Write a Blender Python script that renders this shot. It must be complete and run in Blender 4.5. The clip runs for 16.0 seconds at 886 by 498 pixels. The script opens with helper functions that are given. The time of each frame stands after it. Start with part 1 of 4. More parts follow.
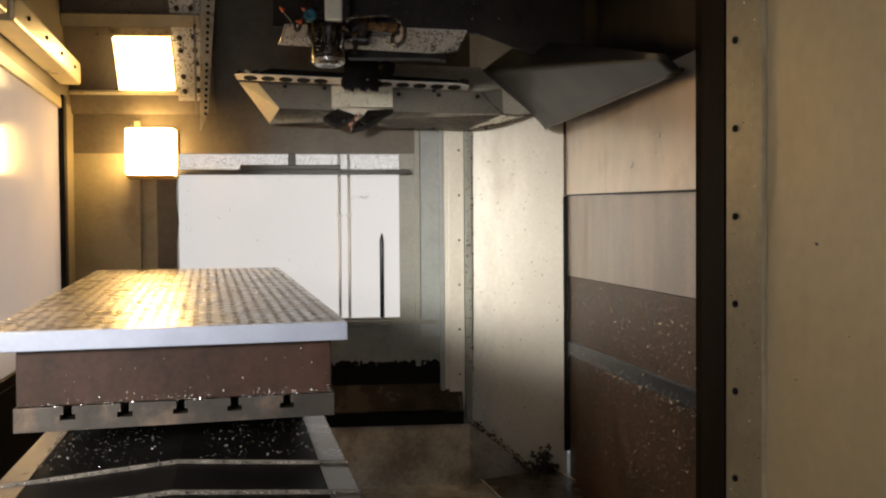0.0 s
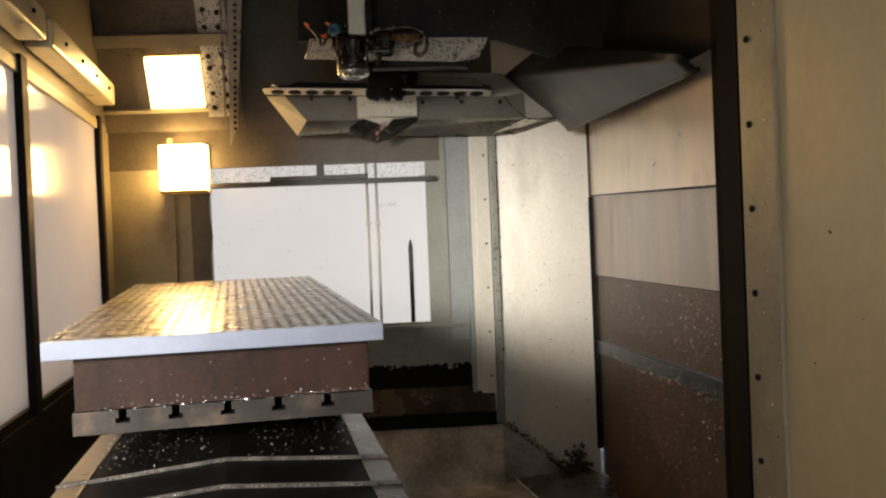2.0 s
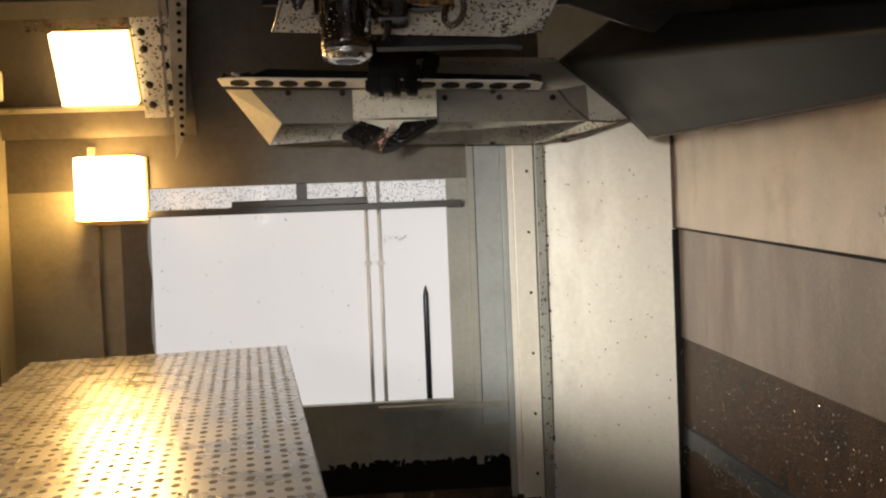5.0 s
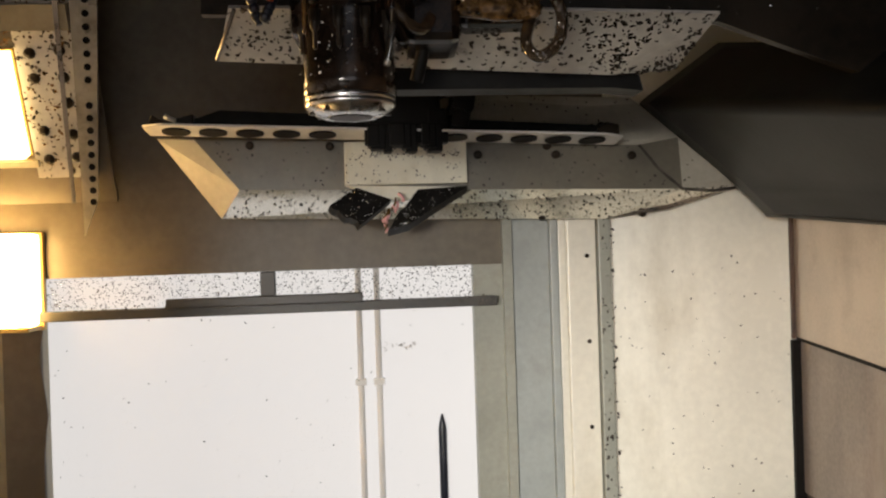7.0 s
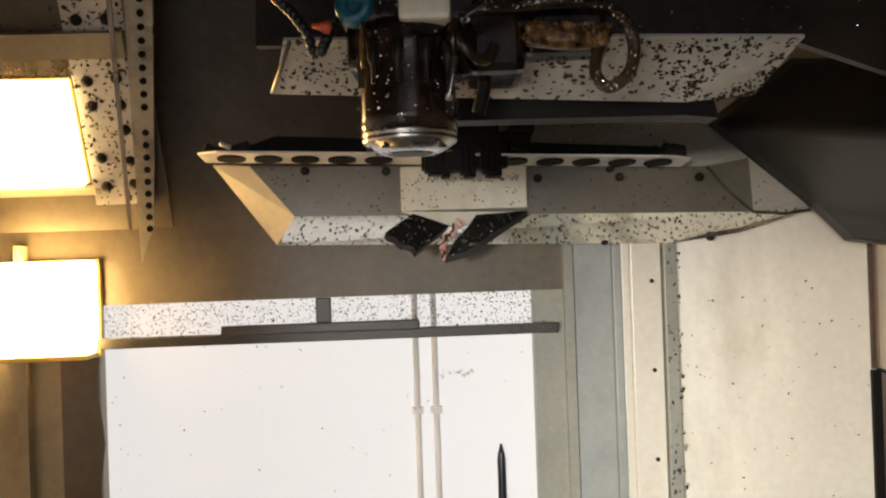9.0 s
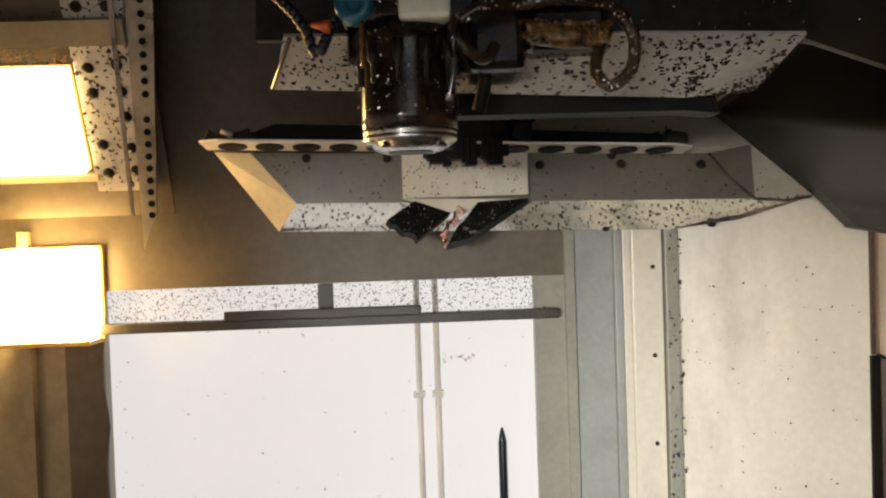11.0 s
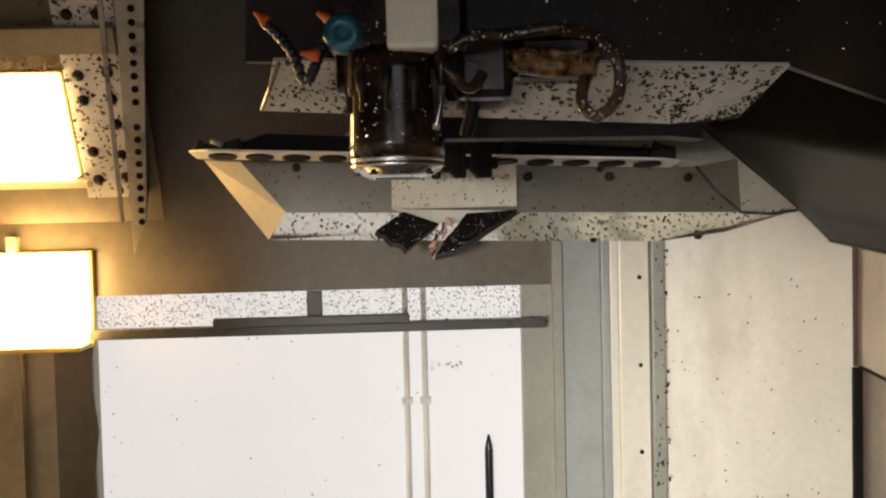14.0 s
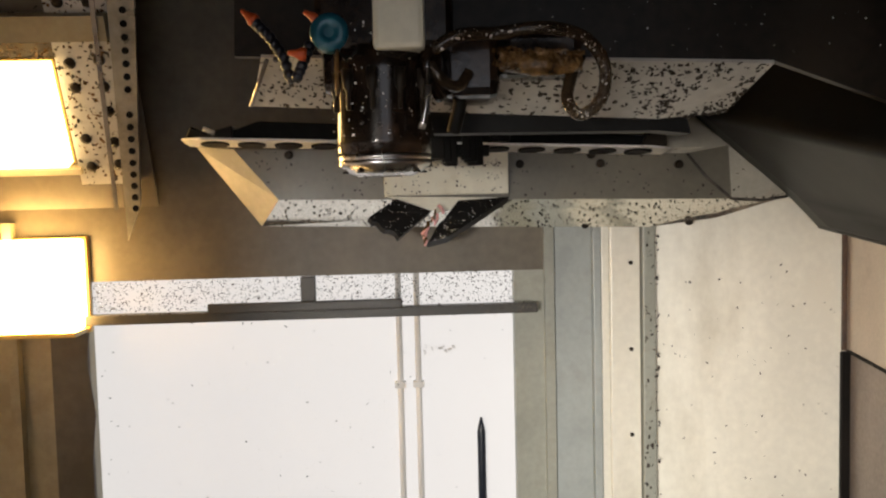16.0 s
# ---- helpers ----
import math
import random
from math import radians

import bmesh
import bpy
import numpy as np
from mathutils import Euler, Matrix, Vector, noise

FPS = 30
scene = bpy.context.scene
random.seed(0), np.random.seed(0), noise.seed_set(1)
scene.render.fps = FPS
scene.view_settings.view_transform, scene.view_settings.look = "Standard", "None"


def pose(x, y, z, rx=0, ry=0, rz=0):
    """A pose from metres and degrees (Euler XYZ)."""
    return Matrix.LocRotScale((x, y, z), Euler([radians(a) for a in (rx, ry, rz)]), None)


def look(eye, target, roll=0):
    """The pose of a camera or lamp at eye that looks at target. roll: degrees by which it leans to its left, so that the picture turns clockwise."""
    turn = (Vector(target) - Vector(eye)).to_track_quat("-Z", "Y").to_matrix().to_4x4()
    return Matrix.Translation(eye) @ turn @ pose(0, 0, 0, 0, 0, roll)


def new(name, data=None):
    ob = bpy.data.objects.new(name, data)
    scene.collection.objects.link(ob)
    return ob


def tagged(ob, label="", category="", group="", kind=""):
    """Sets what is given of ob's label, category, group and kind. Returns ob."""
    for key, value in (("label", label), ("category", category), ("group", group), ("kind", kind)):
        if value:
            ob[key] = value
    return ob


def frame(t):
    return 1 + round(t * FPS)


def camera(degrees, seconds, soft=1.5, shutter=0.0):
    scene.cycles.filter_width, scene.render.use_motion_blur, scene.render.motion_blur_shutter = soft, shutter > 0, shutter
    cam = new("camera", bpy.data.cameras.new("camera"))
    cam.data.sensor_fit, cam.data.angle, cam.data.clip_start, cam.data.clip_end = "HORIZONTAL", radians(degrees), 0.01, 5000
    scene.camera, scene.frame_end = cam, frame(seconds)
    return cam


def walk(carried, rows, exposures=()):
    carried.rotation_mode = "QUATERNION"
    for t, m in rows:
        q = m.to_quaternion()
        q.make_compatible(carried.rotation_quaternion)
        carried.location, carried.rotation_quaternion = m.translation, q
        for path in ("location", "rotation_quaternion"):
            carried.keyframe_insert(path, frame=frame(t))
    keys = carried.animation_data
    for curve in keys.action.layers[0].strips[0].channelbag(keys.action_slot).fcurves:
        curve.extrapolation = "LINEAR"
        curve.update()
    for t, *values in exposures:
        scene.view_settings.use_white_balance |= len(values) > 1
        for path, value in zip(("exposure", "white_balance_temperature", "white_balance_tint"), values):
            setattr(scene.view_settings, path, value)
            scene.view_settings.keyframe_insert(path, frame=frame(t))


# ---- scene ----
cam = camera(55.1, 16.0, soft=2.2)
walk(cam, [
    (0.0, pose(0.1008, -1.6601, 0.3196, 88.784, 0.409, -13.848)),
    (0.5, pose(0.0976, -1.6639, 0.3249, 89.671, 0.535, -13.929)),
    (1.0, pose(0.0929, -1.6772, 0.3250, 90.265, 1.174, -13.645)),
    (1.5, pose(0.0851, -1.7071, 0.3265, 90.234, 2.386, -12.672)),
    (2.0, pose(0.0802, -1.7306, 0.3121, 89.231, 2.326, -12.036)),
    (2.5, pose(0.0716, -1.7544, 0.3093, 89.094, 2.406, -11.219)),
    (3.0, pose(0.0651, -1.7715, 0.3060, 89.395, 2.531, -10.305)),
    (3.5, pose(0.0632, -1.7785, 0.3050, 89.599, 3.078, -9.744)),
    (3.7, pose(0.0720, -1.7229, 0.3141, 89.369, 3.297, -9.809)),
    (5.8, pose(0.2812, 0.1900, 0.6815, 88.629, 1.867, -13.662)),
    (6.0, pose(0.2807, 0.2558, 0.7066, 88.657, 2.041, -13.816)),
    (6.5, pose(0.2981, 0.4533, 0.7571, 88.510, 1.945, -14.092)),
    (7.0, pose(0.2961, 0.5367, 0.7919, 89.750, 1.794, -14.341)),
    (7.5, pose(0.3010, 0.6007, 0.8166, 92.211, 1.853, -14.412)),
    (8.0, pose(0.3011, 0.6069, 0.8247, 92.828, 1.679, -14.294)),
    (8.5, pose(0.2995, 0.6052, 0.8336, 92.108, 1.667, -13.108)),
    (9.0, pose(0.2967, 0.6007, 0.8393, 90.393, 1.945, -10.817)),
    (11.5, pose(0.3025, 0.5910, 0.8837, 88.537, 1.990, -10.506)),
    (12.0, pose(0.3042, 0.5871, 0.8911, 88.689, 1.988, -10.270)),
    (12.5, pose(0.3046, 0.5874, 0.8983, 88.629, 1.891, -10.327)),
    (13.0, pose(0.3057, 0.5846, 0.9074, 88.599, 1.662, -10.599)),
    (13.5, pose(0.3067, 0.5819, 0.9150, 88.453, 1.384, -11.082)),
    (14.0, pose(0.3072, 0.5804, 0.9233, 87.926, 1.343, -11.165)),
    (14.5, pose(0.3084, 0.5769, 0.9347, 87.725, 1.540, -11.237)),
    (15.0, pose(0.3111, 0.5710, 0.9412, 87.515, 1.496, -11.157)),
    (15.5, pose(0.3149, 0.5657, 0.9483, 86.864, 1.531, -10.874)),
    (16.0, pose(0.3215, 0.5636, 0.9556, 86.161, 1.387, -11.256)),
], [(0.0, 0.10), (3.7, 0.07), (5.8, 0.15), (7.0, 0.24), (8.0, 0.42), (9.0, 0.36), (11.5, 0.31), (16.0, 0.30)])

# ---- world and light ----
world = bpy.data.worlds.new("workshop")
world.use_nodes = True
bg = world.node_tree.nodes["Background"]
bg.inputs[0].default_value = (0.75, 0.82, 0.95, 1)
bg.inputs[1].default_value = 0.25
scene.world = world

FAR = pose(0.966, 2.826, 0, 0, 0, -8.70)      # end wall: x along it, -y into the room
SIDE = pose(1.797, 2.485, 0, 0, 0, -104.775)  # slide covers: x towards the open end, -y into the room
HEAD = pose(0.477, 1.76, 0.983, 0, 0, -11.4)  # spindle nose, -y towards the open end
FLOOR = -0.705
DEEP = -0.985    # bottom of the chip chute beside the slide covers
CEIL = 1.95


def area(name, m, sx, sy, watts, colour):
    data = bpy.data.lights.new(name, "AREA")
    data.shape, data.size, data.size_y, data.energy, data.color = "RECTANGLE", sx, sy, watts, colour
    ob = new(name, data)
    ob.matrix_world = m
    return ob


# daylight fill from the open end behind the camera, added and unseen
area("daylight_fill", look((0.3, -3.3, 0.9), (0.5, 1.0, 0.2)), 2.2, 2.0, 17, (0.92, 0.93, 1.0))
# daylight from the shop through the open operator door
area("door_daylight", look((-2.6, -4.0, 1.15), (1.5, 2.5, 0.25)), 1.6, 0.9, 630, (1.0, 0.935, 0.845))
# daylight of the shop behind the frosted door panes
for yy in (0.68, 2.1):
    area("pane_daylight", look((-0.93, yy, 0.37), (1.0, yy, 0.37)), 1.3, 1.15, 3.3, (1.0, 0.94, 0.90))
# warm work lamp on the end wall, plus an added lamp for its hood reflection
area("lamp_glow", FAR @ look((-1.27, -0.15, 0.73), (-0.9, -2.0, 0.3)), 0.22, 0.2, 4.2, (1.0, 0.60, 0.2))
area("hood_reflection_glow", FAR @ look((-1.28, -0.30, 1.16), (-1.0, -1.2, 0.2)), 0.22, 0.16, 4, (1.0, 0.60, 0.2))


# ---- materials ----
def mat(name, base, rough=0.5, metal=0.0, var=0.15, scale=6.0, grain=60.0, bump=0.0, stain=None, stain_amt=0.0,
        stain_scale=3.0, emit=None, strength=0.0, island=0.0, streak=1.0, coat=0.0, spec=0.5):
    m = bpy.data.materials.new(name)
    m.use_nodes = True
    t = m.node_tree
    b = t.nodes["Principled BSDF"]
    b.inputs["Roughness"].default_value = rough
    b.inputs["Metallic"].default_value = metal
    b.inputs["Coat Weight"].default_value = coat
    b.inputs["Specular IOR Level"].default_value = spec
    if emit:
        b.inputs["Emission Color"].default_value = (*emit, 1)
        b.inputs["Emission Strength"].default_value = strength
    co = t.nodes.new("ShaderNodeTexCoord")
    mp = t.nodes.new("ShaderNodeMapping")
    mp.inputs["Scale"].default_value = (1, 1, streak)
    t.links.new(co.outputs["Object"], mp.inputs[0])
    n1 = t.nodes.new("ShaderNodeTexNoise")
    n1.inputs["Scale"].default_value, n1.inputs["Detail"].default_value = scale, 6
    n2 = t.nodes.new("ShaderNodeTexNoise")
    n2.inputs["Scale"].default_value, n2.inputs["Detail"].default_value = grain, 3
    t.links.new(mp.outputs[0], n1.inputs[0])
    t.links.new(co.outputs["Object"], n2.inputs[0])
    add = t.nodes.new("ShaderNodeMath")
    add.operation = "MULTIPLY_ADD"
    add.inputs[1].default_value = 0.35
    t.links.new(n2.outputs[0], add.inputs[0])
    t.links.new(n1.outputs[0], add.inputs[2])
    mr = t.nodes.new("ShaderNodeMapRange")
    mr.inputs[1].default_value, mr.inputs[2].default_value = 0.52, 0.83
    mr.inputs[3].default_value, mr.inputs[4].default_value = 1 - var, 1 + var
    t.links.new(add.outputs[0], mr.inputs[0])
    mul = t.nodes.new("ShaderNodeVectorMath")
    mul.operation = "SCALE"
    mul.inputs[0].default_value = base
    t.links.new(mr.outputs[0], mul.inputs[3])
    col = mul.outputs[0]
    if island:
        geo = t.nodes.new("ShaderNodeNewGeometry")
        mr2 = t.nodes.new("ShaderNodeMapRange")
        mr2.inputs[3].default_value, mr2.inputs[4].default_value = 1 - island, 1 + island
        t.links.new(geo.outputs["Random Per Island"], mr2.inputs[0])
        sc2 = t.nodes.new("ShaderNodeVectorMath")
        sc2.operation = "SCALE"
        t.links.new(col, sc2.inputs[0])
        t.links.new(mr2.outputs[0], sc2.inputs[3])
        col = sc2.outputs[0]
    if stain:
        n3 = t.nodes.new("ShaderNodeTexNoise")
        n3.inputs["Scale"].default_value, n3.inputs["Detail"].default_value = stain_scale, 8
        n3.inputs["Roughness"].default_value = 0.65
        t.links.new(mp.outputs[0], n3.inputs[0])
        rp = t.nodes.new("ShaderNodeMapRange")
        rp.inputs[1].default_value, rp.inputs[2].default_value = 0.52, 0.68
        rp.inputs[3].default_value, rp.inputs[4].default_value = 0, stain_amt
        t.links.new(n3.outputs[0], rp.inputs[0])
        mx = t.nodes.new("ShaderNodeMix")
        mx.data_type = "RGBA"
        t.links.new(rp.outputs[0], mx.inputs["Factor"])
        t.links.new(col, mx.inputs["A"])
        mx.inputs["B"].default_value = (*stain, 1)
        col = mx.outputs["Result"]
    t.links.new(col, b.inputs["Base Color"])
    ro = t.nodes.new("ShaderNodeMapRange")
    ro.inputs[3].default_value, ro.inputs[4].default_value = max(rough - 0.1, 0.02), min(rough + 0.12, 1)
    t.links.new(n1.outputs[0], ro.inputs[0])
    t.links.new(ro.outputs[0], b.inputs["Roughness"])
    if bump:
        bp = t.nodes.new("ShaderNodeBump")
        bp.inputs["Strength"].default_value, bp.inputs["Distance"].default_value = bump, 0.004
        t.links.new(n2.outputs[0], bp.inputs["Height"])
        t.links.new(bp.outputs[0], b.inputs["Normal"])
    return m


CREAM = mat("cream_paint", (0.58, 0.48, 0.29), 0.32, 0, 0.10, 2.0, 40, 0.05, (0.30, 0.24, 0.14), 0.45, 2.2, streak=0.5)
WHITE_WALL = mat("pale_paint", (0.74, 0.715, 0.625), 0.37, 0.06, 0.10, 2.5, 50, 0.04, (0.36, 0.31, 0.21), 0.45, 2.6, streak=0.4)
BAR = mat("dark_bar_paint", (0.045, 0.043, 0.038), 0.4, 0, 0.2, 8, 60, 0.1)
BROWN_FRAME = mat("dark_brown_frame", (0.009, 0.006, 0.004), 0.85, 0, 0.5, 6, 50, 0.2, (0.03, 0.014, 0.007), 0.4, 9, spec=0.05)
BLUE_GREY = mat("blue_grey_paint", (0.34, 0.37, 0.36), 0.36, 0, 0.12, 6, 60, 0.06, (0.2, 0.2, 0.18), 0.5, 6)
GREY_PAINT = mat("grey_green_paint", (0.30, 0.31, 0.27), 0.38, 0, 0.14, 5, 60, 0.08, (0.14, 0.12, 0.08), 0.5, 5)
OLIVE = mat("old_beige_paint", (0.34, 0.30, 0.20), 0.38, 0, 0.15, 4, 60, 0.06, (0.16, 0.12, 0.06), 0.5, 4)
DARK_STEEL = mat("oiled_dark_steel", (0.021, 0.0155, 0.0105), 0.4, 0.0, 0.5, 5, 50, 0.1, spec=0.2)
TAUPE = mat("dark_taupe_paint", (0.118, 0.100, 0.073), 0.4, 0, 0.25, 4, 40, 0.06)
BLACK_FRAME = mat("black_frame_paint", (0.007, 0.0055, 0.0045), 0.55, 0, 0.3, 8, 50, 0.1, spec=0.12)
RUSTY = mat("stained_steel", (0.066, 0.034, 0.020), 0.45, 0.2, 0.7, 16, 170, 0.7, (0.022, 0.012, 0.008), 0.8, 16, streak=0.6)
# top cover steel: warm reflected brightness put into the base colour
STEEL_TOP = mat("brushed_steel", (0.60, 0.51, 0.43), 0.30, 0.65, 0.12, 4, 110, 0.05, (0.26, 0.18, 0.12), 0.4, 3.0)
GREY_STEEL = mat("worn_grey_steel", (0.29, 0.245, 0.22), 0.34, 0.3, 0.25, 5, 90, 0.08, (0.15, 0.09, 0.05), 0.6, 3, streak=0.3)
BLUE_STEEL = mat("bare_blue_steel", (0.085, 0.105, 0.135), 0.3, 0.7, 0.2, 9, 90, 0.1, (0.10, 0.07, 0.05), 0.8, 9)
ALU = mat("milled_aluminium", (0.56, 0.555, 0.55), 0.27, 0.85, 0.06, 12, 120, 0.04)
# plate sides: blue of the cool daylight put into the colour
ALU_SIDE = mat("sawn_aluminium_cool_lit", (0.235, 0.265, 0.345), 0.5, 0.2, 0.06, 12, 120, 0.05)
BLOCK = mat("rusty_casting", (0.025, 0.0118, 0.0078), 0.55, 0.0, 0.45, 7, 90, 0.12, (0.02, 0.012, 0.009), 0.7, 8, streak=0.3, spec=0.2)
TABLE = mat("ground_cast_iron", (0.042, 0.038, 0.034), 0.4, 0.6, 0.2, 10, 90, 0.1, (0.2, 0.13, 0.09), 0.5, 9)
COVER = mat("oily_way_cover", (0.006, 0.0055, 0.005), 0.45, 0.0, 0.3, 5, 60, 0.05, spec=0.05)
LIP = mat("chip_caked_lip", (0.075, 0.066, 0.056), 0.5, 0.3, 0.5, 30, 90, 0.3)
COVER_EDGE = mat("bright_cover_steel", (0.19, 0.178, 0.165), 0.28, 0.85, 0.2, 9, 80, 0.06, (0.2, 0.15, 0.1), 0.5, 12)
FLOOR_M = mat("oily_pan_floor", (0.38, 0.36, 0.32), 0.18, 0.1, 0.35, 4, 45, 0.08, (0.14, 0.115, 0.085), 0.6, 5)
LEDGE = mat("oily_black_ledge", (0.05, 0.043, 0.036), 0.25, 0.1, 0.4, 6, 60, 0.1)
GLASS_PANEL = mat("frosted_door_pane", (0.70, 0.66, 0.62), 0.16, 0, 0.05, 3, 60, 0.0, coat=0.5)
gt_ = GLASS_PANEL.node_tree
g_mix, g_thru = gt_.nodes.new("ShaderNodeMixShader"), gt_.nodes.new("ShaderNodeBsdfTranslucent")
g_thru.inputs[0].default_value = (0.86, 0.80, 0.76, 1)
g_mix.inputs[0].default_value = 0.55
gt_.links.new(gt_.nodes["Principled BSDF"].outputs[0], g_mix.inputs[1])
gt_.links.new(g_thru.outputs[0], g_mix.inputs[2])
gt_.links.new(g_mix.outputs[0], gt_.nodes["Material Output"].inputs[0])
CHIP = mat("bright_chips", (0.75, 0.74, 0.72), 0.25, 0.95, 0.1, 30, 90, 0, island=0.3)
DARK_CHIP = mat("dark_chips", (0.035, 0.028, 0.022), 0.4, 0.2, 0.3, 30, 90, 0, island=0.5)
BLACK = mat("black_rubber", (0.007, 0.0065, 0.006), 0.5, 0, 0.3, 20, 90, 0.1, spec=0.12)
OIL_BLACK = mat("wet_black_housing", (0.016, 0.010, 0.007), 0.16, 0.1, 0.6, 14, 90, 0.05, (0.05, 0.026, 0.011), 0.6, 14, spec=0.35)
CHROME = mat("polished_spindle_steel", (0.46, 0.45, 0.44), 0.26, 1.0, 0.08, 20, 100, 0.02)
# arm edge steel: white of the light from below put into the colour
ARM_EDGE = mat("ground_arm_steel", (0.80, 0.79, 0.76), 0.35, 0.3, 0.1, 20, 100, 0.03)
GUARD = mat("dark_guard_sheet", (0.0085, 0.0088, 0.009), 0.40, 0.0, 0.35, 3, 60, 0.05, spec=0.10)
TRAY = mat("polished_tray_lip", (0.74, 0.72, 0.66), 0.10, 0.9, 0.08, 6, 60, 0.02, (0.42, 0.38, 0.30), 0.3, 6)
TRAY_SIDE = mat("tray_side_paint", (0.44, 0.42, 0.355), 0.5, 0.0, 0.14, 5, 60, 0.04, (0.28, 0.24, 0.17), 0.5, 5)
# tray paint again, darker: shade of the inner faces put into the colour
TRAY_SHADE = mat("tray_paint_shaded", (0.135, 0.125, 0.10), 0.32, 0, 0.15, 6, 60, 0.05, (0.12, 0.10, 0.07), 0.4, 6)
BOX_WHITE = mat("ivory_cover_paint", (0.74, 0.72, 0.60), 0.35, 0, 0.08, 10, 80, 0.04, (0.45, 0.4, 0.28), 0.5, 10)
RAIL = mat("oily_grey_rail", (0.30, 0.28, 0.23), 0.3, 0.3, 0.2, 8, 60, 0.08, (0.10, 0.08, 0.05), 0.6, 9)
SPECK_PLATE = mat("chip_covered_plate", (0.55, 0.54, 0.50), 0.3, 0.2, 0.15, 8, 60, 0.05)
ORANGE = mat("orange_nozzle_plastic", (0.55, 0.085, 0.02), 0.4, 0, 0.1, 20, 60)
NAVY = mat("dark_blue_hose_plastic", (0.008, 0.011, 0.02), 0.35, 0, 0.2, 20, 60)
TEAL = mat("teal_motor_cap", (0.012, 0.10, 0.15), 0.25, 0.1, 0.2, 12, 60)
AMBER = mat("amber_wet_hose", (0.13, 0.07, 0.024), 0.15, 0.2, 0.8, 40, 120, 0.8)
PINK = mat("pink_cloth_tag", (0.7, 0.36, 0.36), 0.6, 0, 0.2, 40, 90, 0.2)
PIPE = mat("white_conduit", (0.74, 0.73, 0.71), 0.4, 0, 0.04, 8, 60)
# plate holes: the shade inside them given as a darker disc colour
HOLE = mat("hole_shade", (0.115, 0.100, 0.085), 0.6, 0, 0.4, 30, 60)
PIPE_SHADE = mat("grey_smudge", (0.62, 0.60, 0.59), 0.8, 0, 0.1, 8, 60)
WARM = mat("warm_lamp_diffuser", (0.9, 0.85, 0.7), 0.4, 0, 0.02, 5, 40, emit=(1.0, 0.60, 0.20), strength=28.0)
# emission stands for the work lamp mirrored in the hood
WARM_DIM = mat("warm_hood_reflection", (0.9, 0.85, 0.7), 0.4, 0, 0.3, 7, 40, emit=(1.0, 0.66, 0.27), strength=6.0)
LAMP_BODY = mat("lamp_housing", (0.62, 0.55, 0.38), 0.3, 0.3, 0.1, 10, 60)
LAMP_FRAME = mat("amber_lamp_frame", (0.6, 0.42, 0.12), 0.3, 0.2, 0.1, 10, 60)
# outside wall glows by itself to stand for the daylight on it
GLOW_WALL = mat("glowing_outside_wall", (0.16, 0.16, 0.16), 0.8, 0, 0.04, 2, 30, emit=(1.0, 0.955, 0.925), strength=0.61, spec=0.0)
CLEAR = bpy.data.materials.new("clear_hose")
CLEAR.use_nodes = True
cb = CLEAR.node_tree.nodes["Principled BSDF"]
cb.inputs["Base Color"].default_value = (0.11, 0.075, 0.045, 1)
cb.inputs["Transmission Weight"].default_value = 0.7
cb.inputs["Roughness"].default_value = 0.03
cb.inputs["IOR"].default_value = 1.4
PANE = bpy.data.materials.new("window_pane_glass")
PANE.use_nodes = True
pt = PANE.node_tree
pt.nodes.clear()
po, pm = pt.nodes.new("ShaderNodeOutputMaterial"), pt.nodes.new("ShaderNodeMixShader")
ptr, pg = pt.nodes.new("ShaderNodeBsdfTransparent"), pt.nodes.new("ShaderNodeBsdfGlossy")
pm.inputs[0].default_value = 0.0015
pg.inputs["Roughness"].default_value = 0.05
pt.links.new(ptr.outputs[0], pm.inputs[1])
pt.links.new(pg.outputs[0], pm.inputs[2])
pt.links.new(pm.outputs[0], po.inputs[0])


# ---- mesh helpers ----
def box(bm, x0, x1, y0, y1, z0, z1, bevel=0.0):
    r = bmesh.ops.create_cube(bm, size=1)
    bmesh.ops.scale(bm, vec=(abs(x1 - x0), abs(y1 - y0), abs(z1 - z0)), verts=r["verts"])
    bmesh.ops.translate(bm, vec=((x0 + x1) / 2, (y0 + y1) / 2, (z0 + z1) / 2), verts=r["verts"])
    if bevel:
        es = list({e for v in r["verts"] for e in v.link_edges})
        bmesh.ops.bevel(bm, geom=es, offset=bevel, segments=2, affect="EDGES", profile=0.6)
    return bm


def B(x0, x1, y0, y1, z0, z1, bevel=0.0):
    return box(bmesh.new(), x0, x1, y0, y1, z0, z1, bevel)


def sheet(pts, thick, bevel=0.0):
    """A flat plate with the given corners, thickened away along its normal."""
    bm = bmesh.new()
    p = [Vector(q) for q in pts]
    nrm = Vector((0, 0, 0))
    for i in range(len(p)):
        nrm += (p[i] - p[0]).cross(p[(i + 1) % len(p)] - p[0])
    nrm.normalize()
    if nrm.y > 0:
        nrm = -nrm
    a = [bm.verts.new(q) for q in p]
    b = [bm.verts.new(q - nrm * thick) for q in p]
    bm.faces.new(a)
    bm.faces.new(b[::-1])
    for i in range(len(p)):
        j = (i + 1) % len(p)
        bm.faces.new((a[j], a[i], b[i], b[j]))
    if bevel:
        bmesh.ops.bevel(bm, geom=bm.edges[:], offset=bevel, segments=1, affect="EDGES")
    return bm


